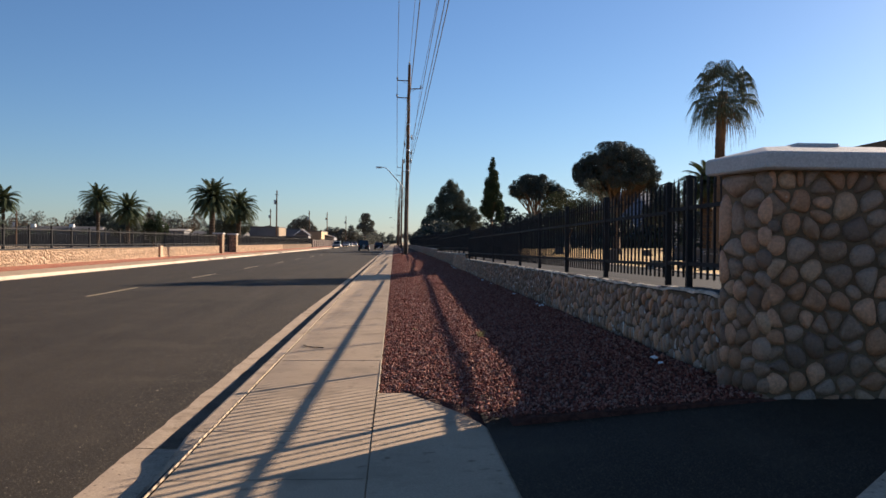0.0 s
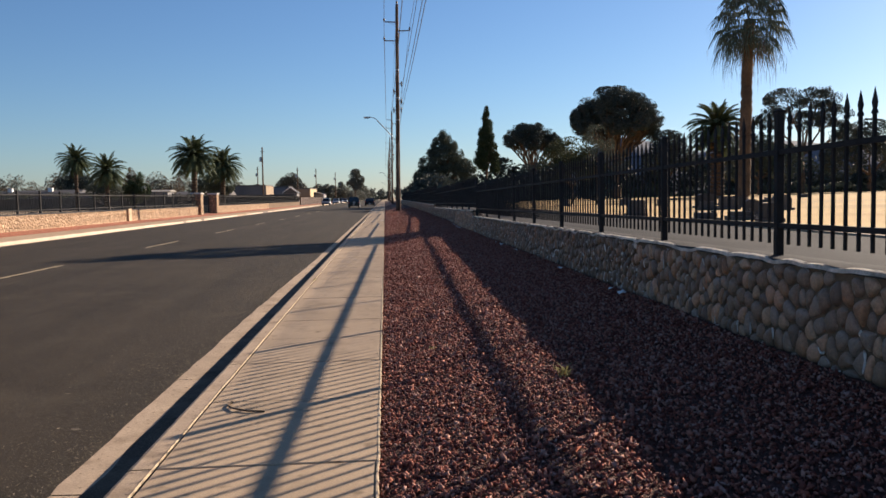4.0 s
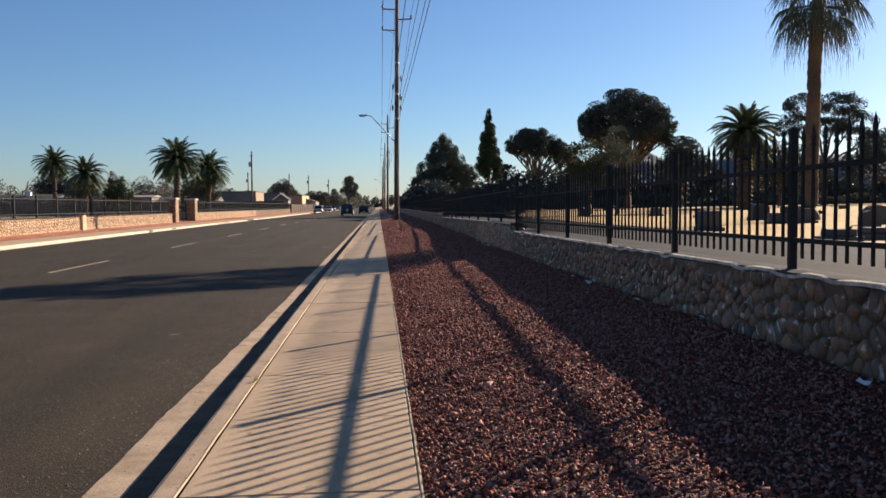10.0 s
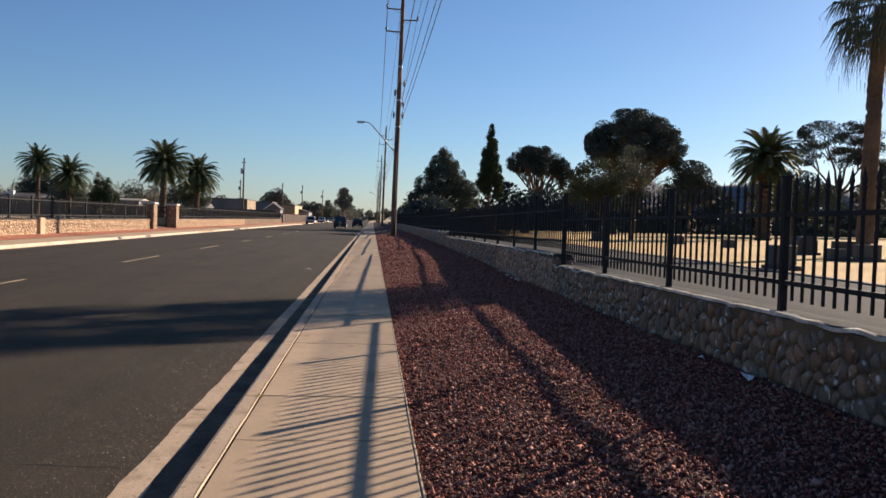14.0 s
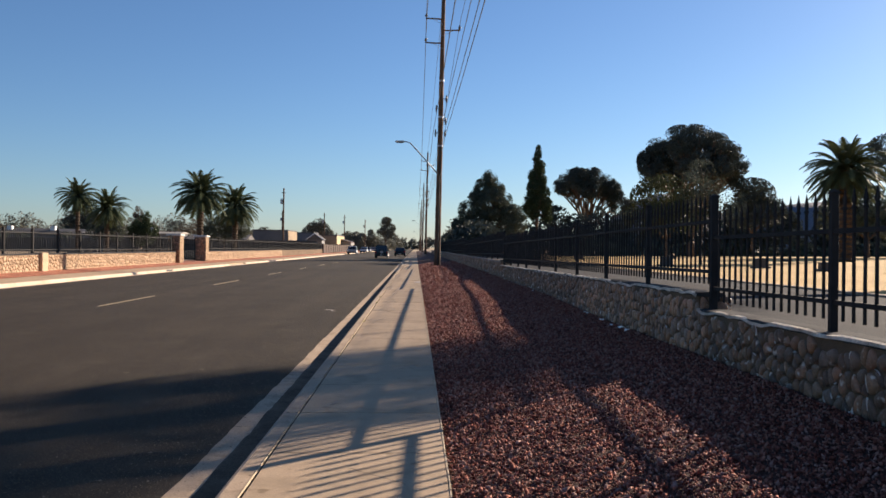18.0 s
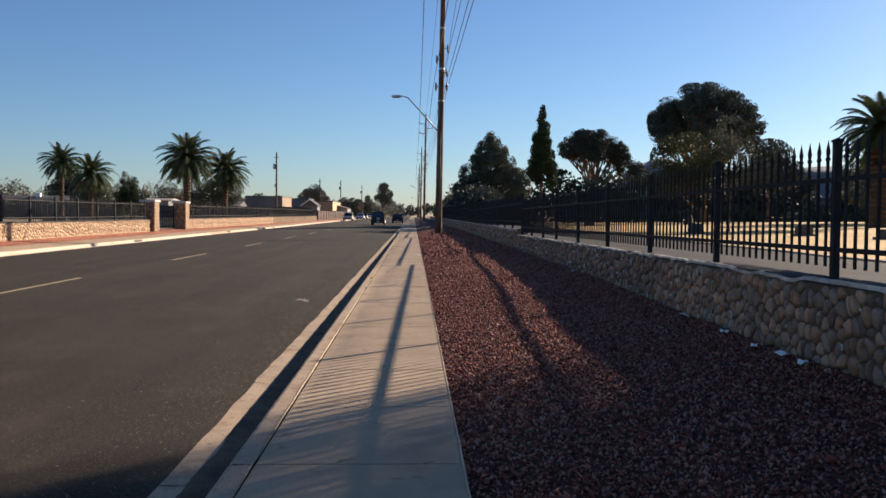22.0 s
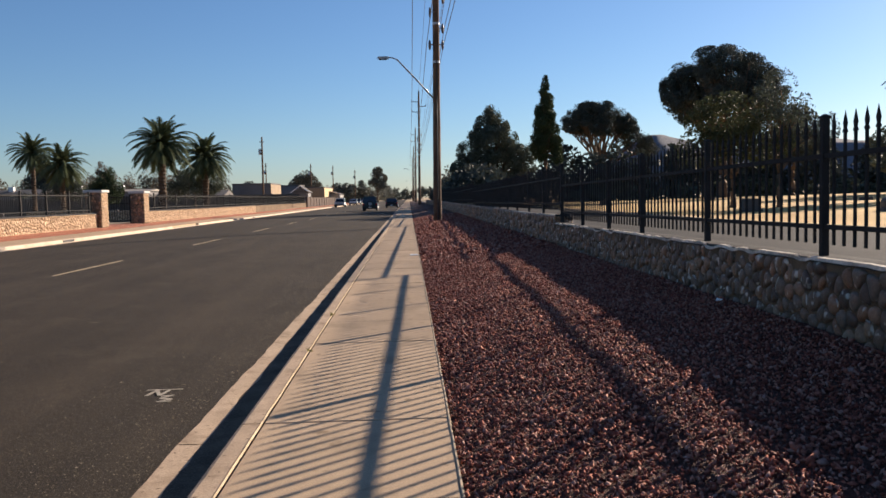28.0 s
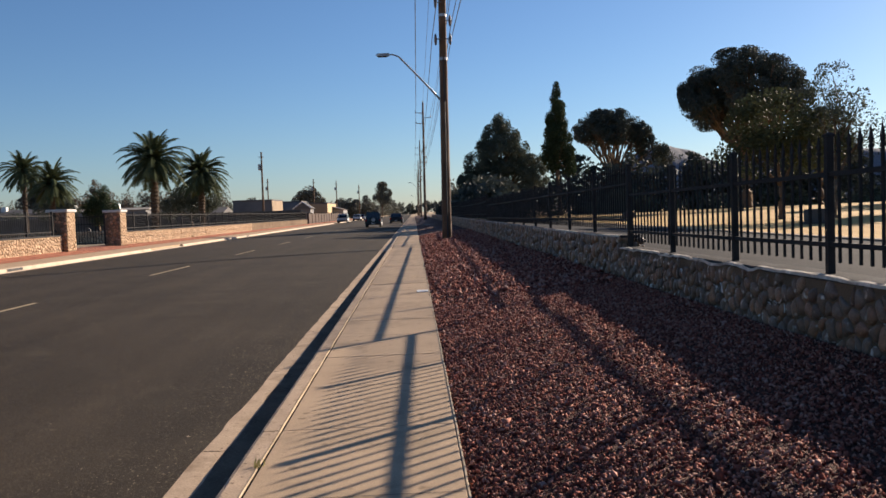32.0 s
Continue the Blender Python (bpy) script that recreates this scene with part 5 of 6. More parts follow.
def left_pillar(y, top):
    p = empty("gate_pillar")
    tagged(p, "square river-stone gate pillar with shade-dark front, sun-tan side and pale cap", "pillar", group="left gate pillars")
    x0, x1 = LWX - 0.55, LWX + 0.25
    part("core", box(x0, x1, y, y + 0.95, LG - 0.2, top - 0.14), M_MORTAR, p)
    for cells, fn in ((stone_cells(0.80, top - 0.14 - LG, 0.17, int(y)), lambda u, w, h: (x0 + u, y - h, LG + w)), (stone_cells(0.95, top - 0.14 - LG, 0.17, int(y) + 5), lambda u, w, h: (x1 + h, y + u, LG + w))):
        # Front takes the darker stone, the street side tan: shade and sun by colour.
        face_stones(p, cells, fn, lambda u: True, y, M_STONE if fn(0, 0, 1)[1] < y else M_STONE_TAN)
    part("cap", box(x0 - 0.09, x1 + 0.09, y - 0.09, y + 1.04, top - 0.14, top, 0.025), M_PILLAR_CAP, p, "pale concrete cap")
left_pillar(80.5, 2.12)
left_pillar(87.4, 2.12)
pier = empty("wall_pier")
tagged(pier, "short tan stone pier in a low wall", "pier", kind="structure")
part("body", box(LWX - 0.45, LWX + 0.16, 60.2, 60.8, LG - 0.2, 0.98, 0.02), M_STONE_TAN, pier)
gate = empty("metal_gate")
tagged(gate, "open black iron gate leaf swung in beside a stone pillar", "gate")
GX0, GX1, GY = LWX - 3.3, LWX - 0.45, 87.05
for z in (0.36, 1.38, 1.78):
    part("gate_rail", box(GX0, GX1, GY - 0.022, GY + 0.022, z - 0.022, z + 0.022), M_IRON, gate)
for x in (GX0, GX1):
    part("gate_stile", box(x - 0.03, x + 0.03, GY - 0.03, GY + 0.03, LG + 0.06, 1.92), M_IRON, gate)
for k in range(19):
    x = GX0 + 0.148 * (k + 1)
    part("bar", box(x - 0.013, x + 0.013, GY - 0.011, GY + 0.011, 0.30, 1.86), M_IRON, gate)
planter = empty("wall_left")
tagged(planter, "low tan stone wall inside a cemetery gate", "wall", kind="structure")
part("core", box(-27.0, -17.6, 96.0, 96.3, 0.0, 0.92), M_MORTAR, planter)
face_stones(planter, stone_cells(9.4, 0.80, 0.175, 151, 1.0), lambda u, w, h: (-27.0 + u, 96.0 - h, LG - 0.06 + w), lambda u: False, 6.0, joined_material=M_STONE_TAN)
lf_v, lf_f = [], []
lfence = empty("iron_fence")
tagged(lfence, "black iron picket fence on a low tan stone wall", "fence", group="iron fence sections")
for a, b in ((20.0, 80.5), (88.35, 168.0)):
    for z in (1.1, 1.83):
        part("rail", box(LWX - 0.2, LWX - 0.16, a, b, z - 0.02, z + 0.02), M_IRON, lfence)
    y = a
    while y < b:
        part("post", box(LWX - 0.22, LWX - 0.14, y - 0.04, y + 0.04, 0.85, 2.02), M_IRON, lfence)
        k = 1
        while k < 15 and y + 0.167 * k < b:
            bm_v = [(LWX - 0.18 + dx, y + 0.167 * k + dy, z) for z in (0.95, 1.95) for dx, dy in ((-0.009, -0.009), (0.009, -0.009), (0.009, 0.009), (-0.009, 0.009))]
            o = len(lf_v)
            lf_v += bm_v
            lf_f += [(o, o + 1, o + 5, o + 4), (o + 1, o + 2, o + 6, o + 5), (o + 2, o + 3, o + 7, o + 6), (o + 3, o, o + 4, o + 7)]
            k += 1
        y += 2.5
part("picket_run", (lf_v, lf_f), M_IRON, lfence, kind="stuff")

# boundary wall and low houses across the left cemetery
bw = empty("boundary_wall")
tagged(bw, "long plain grey block wall behind the cemetery", "wall", kind="structure")
for k in range(26):
    x1 = -18 - 4.6 * k
    part("wall_panel", box(x1 - 4.56, x1, 173.0, 173.2, -0.3, 2.4 + 0.03 * wob(k, 1)), M_BOUNDARY, bw)
    part("pilaster", box(x1 - 4.72, x1 - 4.46, 172.94, 173.26, -0.3, 2.5), M_BOUNDARY, bw)

def house(label, x0, x1, y0, y1, h, material, roof, roof_mat, rise=1.2, windows=3, z0=-0.1, coolers=0, seed=1, flat=False, end=None):
    """A small house: wall, roof, windows with frames, a door, and boxes on the roof."""
    hs = empty("house", Matrix.Translation(((x0 + x1) / 2, (y0 + y1) / 2, z0)))
    tagged(hs, label, "house")
    w, d = (x1 - x0) / 2, (y1 - y0) / 2
    part("wall", box(-w, w, -d, d, 0, h), material, hs)
    if end:
        # paler end wall: the sun on this side is put into its colour
        part("end_wall", box(w, w + 0.06, -d, d, 0, h), end, hs, "end wall in a sun-bright colour")
    bm = bmesh.new()
    o = 0.4
    if flat:
        add_box(bm, -w - 0.1, w + 0.1, -d - 0.1, d + 0.1, h, h + 0.28, 0.03)
    else:
        if roof == "x":
            pts = [(-w - o, -d - o, h), (w + o, -d - o, h), (w + o, d + o, h), (-w - o, d + o, h), (-w - o, 0, h + rise), (w + o, 0, h + rise)]
            fs = [(0, 1, 5, 4), (2, 3, 4, 5), (0, 4, 3), (1, 2, 5), (3, 2, 1, 0)]
        else:
            pts = [(-w - o, -d - o, h), (w + o, -d - o, h), (w + o, d + o, h), (-w - o, d + o, h), (0, -d - o, h + rise), (0, d + o, h + rise)]
            fs = [(0, 4, 5, 3), (1, 2, 5, 4), (0, 1, 4), (2, 3, 5), (3, 2, 1, 0)]
        vs = [bm.verts.new(p) for p in pts]
        for f in fs:
            bm.faces.new([vs[i] for i in f])
        if roof != "x":
            for s in (-1, 1):
                part("fascia", tube([(s * (w + o), -d - o - 0.02, h), (0, -d - o - 0.02, h + rise)], 0.1, 4), M_WHITE, hs, "white gable trim")
    part("roof", bm, roof_mat, hs)
    for k in range(windows):
        cx = -w + (k + 0.5) * 2 * w / windows
        win = part("window", box(cx - 0.6, cx + 0.6, -d - 0.05, -d + 0.02, 1.0, 2.1), M_CHROME, hs, "grey window frame")
        for s in (-0.29, 0.29):
            part("pane", box(cx + s - 0.26, cx + s + 0.26, -d - 0.07, -d - 0.03, 1.06, 2.04), M_WINDOW, win)
    for yy in frange(-d * 0.6, d * 0.6, 3):
        win = part("window", box(w - 0.02, w + 0.05, yy - 0.5, yy + 0.5, 1.0, 2.0), M_CHROME, hs)
        part("pane", box(w + 0.02, w + 0.07, yy - 0.43, yy + 0.43, 1.06, 1.94), M_WINDOW, win)
    part("door", box(w * 0.15 - 0.45, w * 0.15 + 0.45, -d - 0.06, -d, 0.05, 2.05), M_POLE, hs)
    r = random.Random(seed)
    for k in range(coolers):
        cx = -w * 0.8 + 1.6 * w * (k + 0.5) / coolers
        part("roof_cooler", box(cx - 0.45, cx + 0.45, -0.4 - d * 0.3, 0.4 - d * 0.3, h + (0.0 if flat else rise * 0.5), h + (0.95 if flat else rise * 0.6 + 0.85), 0.05), M_WHITE, hs, "white rooftop cooler")

house("long flat-roofed building with shade-dark walls and a sun-bright tan end", -36.6, -28.8, 210, 223.6, 4.85, M_SHADE_WALL, "x", M_ROOF, flat=True, windows=0, end=M_STUCCO)
house("grey flat-roofed building behind a taller one", -34.5, -25.6, 230, 240, 4.7, M_STUCCO_GREY, "x", M_ROOF, flat=True, windows=2)
house("small house with a white-trimmed gable", -26.1, -22.7, 223, 229, 3.1, M_STUCCO_GREY, "y", M_ROOF, 1.5, 1)
house("low tan flat-roofed house with an end coloured sun-bright cream", -25.4, -20.8, 240, 262, 4.3, M_STUCCO, "x", M_ROOF, flat=True, windows=2, end=M_SUN_CREAM)
side_wall = empty("boundary_wall")
tagged(side_wall, "plain brown block wall beside the far sidewalk", "wall", kind="structure")
for k in range(13):
    part("wall_panel", box(-16.55, -16.37, 169.6 + 4.4 * k, 173.96 + 4.4 * k, -0.1, 1.75 + 0.03 * wob(k, 4)), M_BROWNBLOCK, side_wall)
    part("pilaster", box(-16.62, -16.30, 169.3 + 4.4 * k, 169.598 + 4.4 * k, -0.1, 1.86), M_BROWNBLOCK, side_wall)
house("long low mobile home with a pale roof", -63, -45, 182, 188, 3.6, M_STUCCO_GREY, "x", M_ROOF_WHITE, 0.4, 5, coolers=2, seed=2)
house("long low mobile home with a grey roof", -84.5, -64, 184, 190, 3.4, M_STUCCO_GREY, "x", M_ROOF, 1.0, 5, coolers=2, seed=3)
house("long low mobile home with a pale roof", -108, -86, 182, 188, 3.6, M_STUCCO_GREY, "x", M_ROOF_WHITE, 0.5, 5, coolers=2, seed=4)
house("low house with a dark hipped roof", -44.0, -33, 184, 192, 2.5, M_STUCCO_GREY, "x", M_ROOF, 1.1, 3, coolers=1, seed=5)
house("low house behind the block wall", -130, -109, 186, 194, 3.6, M_STUCCO_GREY, "x", M_ROOF, 1.0, 4, coolers=2, seed=6)
house("small pale house far down the street", -27, -18, 252, 264, 2.8, M_BLOCK, "y", M_ROOF, 1.2, 2)

def far_pole(x, y, h, label="distant wooden utility pole"):
    p = empty("utility_pole", Matrix.Translation((x, y, 0.0)))
    tagged(p, label, "utility pole", group="distant poles")
    part("shaft", tube([(0, 0, -0.2), (0.02, 0, h * 0.5), (0.05, 0, h)], [0.19, 0.16, 0.13], 8), M_POLE, p)
    part("crossarm", box(-0.4, 0.4, -0.05, 0.05, h - 0.9, h - 0.8), M_POLE, p)
    part("transformer", tube([(-0.35, 0, h - 3.0), (-0.35, 0, h - 2.9), (-0.35, 0, h - 2.1), (-0.35, 0, h - 2.0)], [0.15, 0.24, 0.24, 0.15], 10), M_STEEL, p)
for x, y, h in ((-25.0, 179.5, 12.2), (-38.5, 262, 11.5), (-26.5, 262, 11.0), (-24.0, 300, 12.0), (-19.0, 330, 11.5), (-62, 262, 10.5), (-66.0, 150, 6.4)):
    far_pole(x, y, h)

# distant mountain
def hill(label, x, y, rx, ry, h, seed):
    n, m = 40, 24
    verts, faces = [], []
    for j in range(m):
        t = j / (m - 1)
        for i in range(n):
            a = 2 * math.pi * i / n
            k = 1 + 0.16 * wob(math.cos(a) * 2, math.sin(a) * 2 + t, 1, seed)
            z = h * (math.cos(t * math.pi / 2) ** 1.3) * (1 + 0.12 * wob(math.cos(a) * 3 * t, math.sin(a) * 3 * t, 1.4, seed)) - 6
            verts.append((x + rx * t * k * math.cos(a), y + ry * t * k * math.sin(a), z))
    faces = [(j * n + i, j * n + (i + 1) % n, (j + 1) * n + (i + 1) % n, (j + 1) * n + i) for j in range(m - 1) for i in range(n)]
    tagged(part("mountain", (verts, faces), M_HILL, smooth=True), label, "mountain", kind="structure")
hill("distant bare desert mountain tinted blue as by haze", 462, 1560, 175, 250, 112, 3.0)
hill("distant bare desert ridge tinted blue as by haze", 980, 1900, 700, 260, 120, 6.0)

# ---------------------------------------------------------------- headstones on the lawn
def headstone(x, y, w, h, d, style, z0=0.3, rz=0.0):
    t = empty("headstone", pose(x, y, z0, 0, 0, rz))
    tagged(t, {0: "grey granite slab headstone on a low base", 1: "low dark granite grave marker", 2: "rounded grey headstone on a base"}[style], "headstone", group="headstones")
    part("base", box(-w * 0.62, w * 0.62, -d * 0.8, d * 0.8, -0.05, 0.14, 0.015), M_GRANITE, t)
    if style == 2:
        pts = [(-w / 2, 0.14), (w / 2, 0.14), (w / 2, h * 0.7)] + [(w / 2 * math.cos(a), h * 0.7 + h * 0.3 * math.sin(a)) for a in frange(0.25, math.pi - 0.25, 8)] + [(-w / 2, h * 0.7)]
        bm = bmesh.new()
        fr = [bm.verts.new((px, -d / 2, pz)) for px, pz in pts]
        bk = [bm.verts.new((px, d / 2, pz)) for px, pz in pts]
        bm.faces.new(fr)
        bm.faces.new(bk[::-1])
        for i in range(len(pts)):
            j = (i + 1) % len(pts)
            bm.faces.new((fr[j], fr[i], bk[i], bk[j]))
        part("slab", bm, M_GRANITE, t)
    else:
        part("slab", box(-w / 2, w / 2, -d / 2, d / 2, 0.14, h, 0.02), M_GRANITE, t)
    if style == 1:
        part("vase", tube([(w * 0.4, 0, 0.14), (w * 0.4, 0, 0.3), (w * 0.4, 0, 0.36)], [0.05, 0.06, 0.08], 8), M_GRANITE, t)
rs = random.Random(17)
for x, y, w, h, d, s in ((10.3, 39.4, 0.78, 0.78, 0.34, 0), (17.4, 47.0, 1.1, 0.75, 0.3, 0), (10.2, 31.8, 0.7, 0.36, 0.5, 1), (11.9, 33.0, 0.8, 0.34, 0.5, 1), (18.6, 43.8, 1.0, 0.9, 0.35, 2), (11.5, 30.1, 0.7, 0.7, 0.3, 0),
                         (18.6, 53.4, 1.0, 1.0, 0.4, 2), (19.7, 51.9, 1.7, 0.8, 0.4, 0), (18.3, 67.9, 0.9, 0.7, 0.3, 2), (16.3, 47.0, 0.8, 0.55, 0.3, 1), (22.0, 60.8, 1.0, 0.9, 0.3, 0)):
    headstone(x, y, w * 0.85, h * 0.85, d, s, 0.41)
for x, y in ((13.5, 36.0), (19.5, 32.0), (24, 36), (19, 63), (30, 48), (28, 66), (14, 72), (22, 27), (33, 76), (30, 90), (40, 84), (15, 98), (48, 98), (26, 108), (44, 58), (52, 64), (42, 42)):
    s = rs.choice((0, 1, 1, 2))
    headstone(x + rs.uniform(-0.6, 0.6), y + rs.uniform(-0.6, 0.6), rs.uniform(0.45, 0.85), {0: rs.uniform(0.45, 0.7), 1: rs.uniform(0.28, 0.4), 2: rs.uniform(0.5, 0.75)}[s], rs.uniform(0.22, 0.36), s, 0.40, rs.uniform(-6, 6))
for k in range(18):
    y = 40 + 6.6 * k + rs.uniform(-2, 2)
    x = -20.5 - rs.uniform(0, 26)
    headstone(x, y, rs.uniform(0.6, 1.2), rs.uniform(0.5, 0.9), 0.3, rs.choice((0, 2)), 0.05, rs.uniform(-10, 10))

# ---------------------------------------------------------------- vehicles
def wheel(parent, x, y, r, w):
    s = -1 if x < 0 else 1
    t = part("wheel", tube([(x - w / 2, y, r), (x - w / 2 + 0.02, y, r), (x - w / 2 + 0.03, y, r), (x + w / 2 - 0.03, y, r), (x + w / 2 - 0.02, y, r), (x + w / 2, y, r)], [r * 0.62, r * 0.9, r, r, r * 0.9, r * 0.62], 24), M_TYRE, parent, "black rubber tyre", smooth=False)
    part("rim", tube([(x + s * w * 0.36, y, r), (x + s * (w / 2 + 0.005), y, r), (x + s * (w / 2 + 0.02), y, r)], [r * 0.64, r * 0.62, r * 0.16], 20), M_RIM, t, "silver alloy rim")
    for k in range(5):
        a = k * 2 * math.pi / 5
        part("spoke", tube([(x + s * (w / 2 + 0.015), y, r), (x + s * (w / 2 + 0.012), y + r * 0.6 * math.cos(a), r + r * 0.6 * math.sin(a))], [r * 0.12, r * 0.08], 5), M_RIM, t)

def vehicle(label, category, x, y, L, W, H, paint, tail=True, kind="suv", rz=0.0):
    """A parked vehicle facing +y: body, cabin glass, wheels, bumpers, lamps, mirrors and plate."""
    v = empty(category.replace(" ", "_"), pose(x, y, road_z(x), 0, 0, rz))
    tagged(v, label, category)
    belt = 0.56 * H if kind == "suv" else 0.62 * H
    w = W / 2
    prof = [(-L / 2, 0.42 * belt), (-L / 2 - 0.02, 0.75 * belt), (-L / 2 + 0.05, belt), (L * 0.22, belt * 1.0), (L / 2 - 0.18, belt * 0.86), (L / 2, 0.62 * belt), (L / 2 - 0.03, 0.3 * belt), (-L / 2 + 0.1, 0.27 * belt)]
    if kind == "sedan":
        prof[2] = (-L / 2 + 0.12, belt * 0.94)
    bm = bmesh.new()
    rows = [[bm.verts.new((sx * w * (0.93 if pz > 0.9 * belt else 1.0), py, pz)) for py, pz in prof] for sx in (-1, 1)]
    bm.faces.new(rows[0][::-1])
    bm.faces.new(rows[1])
    for i in range(len(prof)):
        j = (i + 1) % len(prof)
        bm.faces.new((rows[0][i], rows[0][j], rows[1][j], rows[1][i]))
    bmesh.ops.recalc_face_normals(bm, faces=bm.faces)
    bmesh.ops.bevel(bm, geom=list(bm.edges), offset=0.06, segments=2, affect='EDGES')
    part("body", bm, paint, v, smooth=False)
    if kind == "suv":
        cab = [(-L / 2 + 0.08, -L / 2 + 0.28), (L * 0.17, L * 0.05)]
    else:
        cab = [(-L * 0.36, -L * 0.18), (L * 0.22, L * 0.06)]
    (r0, r1), (f0, f1) = cab
    wt = w * 0.80
    def frustum(inset, zlo, zhi):
        b = bmesh.new()
        lo = [b.verts.new(p) for p in ((-w * 0.92 + inset, r0 + inset, zlo), (w * 0.92 - inset, r0 + inset, zlo), (w * 0.92 - inset, f0 - inset, zlo), (-w * 0.92 + inset, f0 - inset, zlo))]
        hi = [b.verts.new(p) for p in ((-wt + inset, r1 + inset, zhi), (wt - inset, r1 + inset, zhi), (wt - inset, f1 - inset, zhi), (-wt + inset, f1 - inset, zhi))]
        b.faces.new(hi)
        b.faces.new(lo[::-1])
        for i in range(4):
            b.faces.new((lo[i], lo[(i + 1) % 4], hi[(i + 1) % 4], hi[i]))
        bmesh.ops.bevel(b, geom=list(b.edges), offset=0.05, segments=2, affect='EDGES')
        return b
    part("cabin", frustum(0.0, belt - 0.04, H), paint, v)
    zl, zh = belt + 0.05, H - 0.13
    k0, k1 = (zl - belt) / (H - belt), (zh - belt) / (H - belt)
    def yr(k): return r0 + (r1 - r0) * k
    def yf(k): return f0 + (f1 - f0) * k
    def wx(k): return w * 0.92 + (wt - w * 0.92) * k
    part("rear_window", ([(-wx(k0) + 0.12, yr(k0) - 0.012, zl), (wx(k0) - 0.12, yr(k0) - 0.012, zl), (wx(k1) - 0.12, yr(k1) - 0.012, zh), (-wx(k1) + 0.12, yr(k1) - 0.012, zh)], [(0, 1, 2, 3)]), M_CARGLASS, v, "dark rear window")
    part("windscreen", ([(-wx(k0) + 0.1, yf(k0) + 0.012, zl), (wx(k0) - 0.1, yf(k0) + 0.012, zl), (wx(k1) - 0.1, yf(k1) + 0.012, zh), (-wx(k1) + 0.1, yf(k1) + 0.012, zh)], [(3, 2, 1, 0)]), M_CARGLASS, v)
    for s in (-1, 1):
        for a, b in ((0.06, 0.34), (0.38, 0.66), (0.70, 0.95)):
            pts = []
            for k, z, t in ((k0, zl, a), (k0, zl, b), (k1, zh, b), (k1, zh, a)):
                pts.append((s * (wx(k) + 0.01), yr(k) + (yf(k) - yr(k)) * t, z))
            part("side_window", (pts, [(0, 1, 2, 3) if s > 0 else (3, 2, 1, 0)]), M_CARGLASS, v)
        part("mirror", box(s * (w + 0.02) - 0.08, s * (w + 0.02) + 0.08, L * 0.17 - 0.05, L * 0.17 + 0.05, belt + 0.02, belt + 0.17, 0.03), M_PLASTIC, v)
        part("tail_lamp", box(s * (w - 0.12) - 0.1, s * (w - 0.12) + 0.1, -L / 2 - 0.035, -L / 2 + 0.03, belt * 0.70, belt * 0.92, 0.02), M_TAIL, v, "red tail lamp")
        part("side_trim", box(s * w - 0.015, s * w + 0.015, -L * 0.25, L * 0.25, belt * 0.42, belt * 0.54, 0.008), M_CHROME, v, "grey side moulding")
        part("wheel_arch", tube([(s * (w - 0.02), yc + 0.40 * math.cos(t), 0.34 + 0.40 * math.sin(t)) for yc in (L * 0.30,) for t in frange(0, math.pi, 9)], 0.035, 5), M_CHROME, v)
        part("wheel_arch", tube([(s * (w - 0.02), -L * 0.31 + 0.40 * math.cos(t), 0.34 + 0.40 * math.sin(t)) for t in frange(0, math.pi, 9)], 0.035, 5), M_CHROME, v)
        part("headlamp", box(s * (w - 0.22) - 0.14, s * (w - 0.22) + 0.14, L / 2 - 0.10, L / 2 + 0.02, belt * 0.62, belt * 0.8, 0.02), M_RIM, v)
        for yc in (L * 0.30, -L * 0.31):
            wheel(v, s * (w - 0.11), yc, 0.335 if kind == "suv" else 0.31, 0.21)
    part("rear_bumper", box(-w * 0.98, w * 0.98, -L / 2 - 0.10, -L / 2 + 0.06, belt * 0.32, belt * 0.58, 0.04, 2), M_PLASTIC, v)
    part("front_bumper", box(-w * 0.98, w * 0.98, L / 2 - 0.08, L / 2 + 0.08, belt * 0.32, belt * 0.56, 0.04, 2), M_PLASTIC, v)
    part("number_plate", box(-0.16, 0.16, -L / 2 - 0.115, -L / 2 - 0.10, belt * 0.40, belt * 0.54), M_WHITE, v, "pale number plate")
    if kind == "suv":
        c = belt * 0.86
        sp = part("spare_wheel", tube([(0.05, -L / 2 + 0.02, c), (0.05, -L / 2 - 0.04, c), (0.05, -L / 2 - 0.17, c), (0.05, -L / 2 - 0.19, c)], [0.33, 0.345, 0.34, 0.25], 24), M_TYRE, v, "spare wheel on the tailgate")
        part("rim", tube([(0.05, -L / 2 - 0.18, c), (0.05, -L / 2 - 0.205, c)], [0.22, 0.2], 20), M_CHROME, sp)
        for s in (-1, 1):
            part("roof_rail", tube([(s * wt * 0.85, r1 + 0.15, H + 0.05), (s * wt * 0.85, f1 - 0.25, H + 0.05)], 0.02, 5), M_PLASTIC, v)
    return v

P_GREEN = car_paint("dark_green_paint", (0.008, 0.024, 0.021))
P_BLACK = car_paint("black_paint", (0.012, 0.012, 0.014))
P_SILVER = car_paint("silver_paint", (0.36, 0.37, 0.38))
P_WHITE = car_paint("white_car_paint", (0.62, 0.62, 0.61))
P_BLUE = car_paint("dark_blue_paint", (0.02, 0.035, 0.07))
vehicle("dark green compact off-road car with a spare wheel on its tailgate", "car", -4.6, 132.0, 4.0, 1.70, 1.66, P_GREEN)
vehicle("dark sedan parked along the curb", "car", -2.75, 160.0, 4.5, 1.78, 1.42, P_BLACK, kind="sedan")
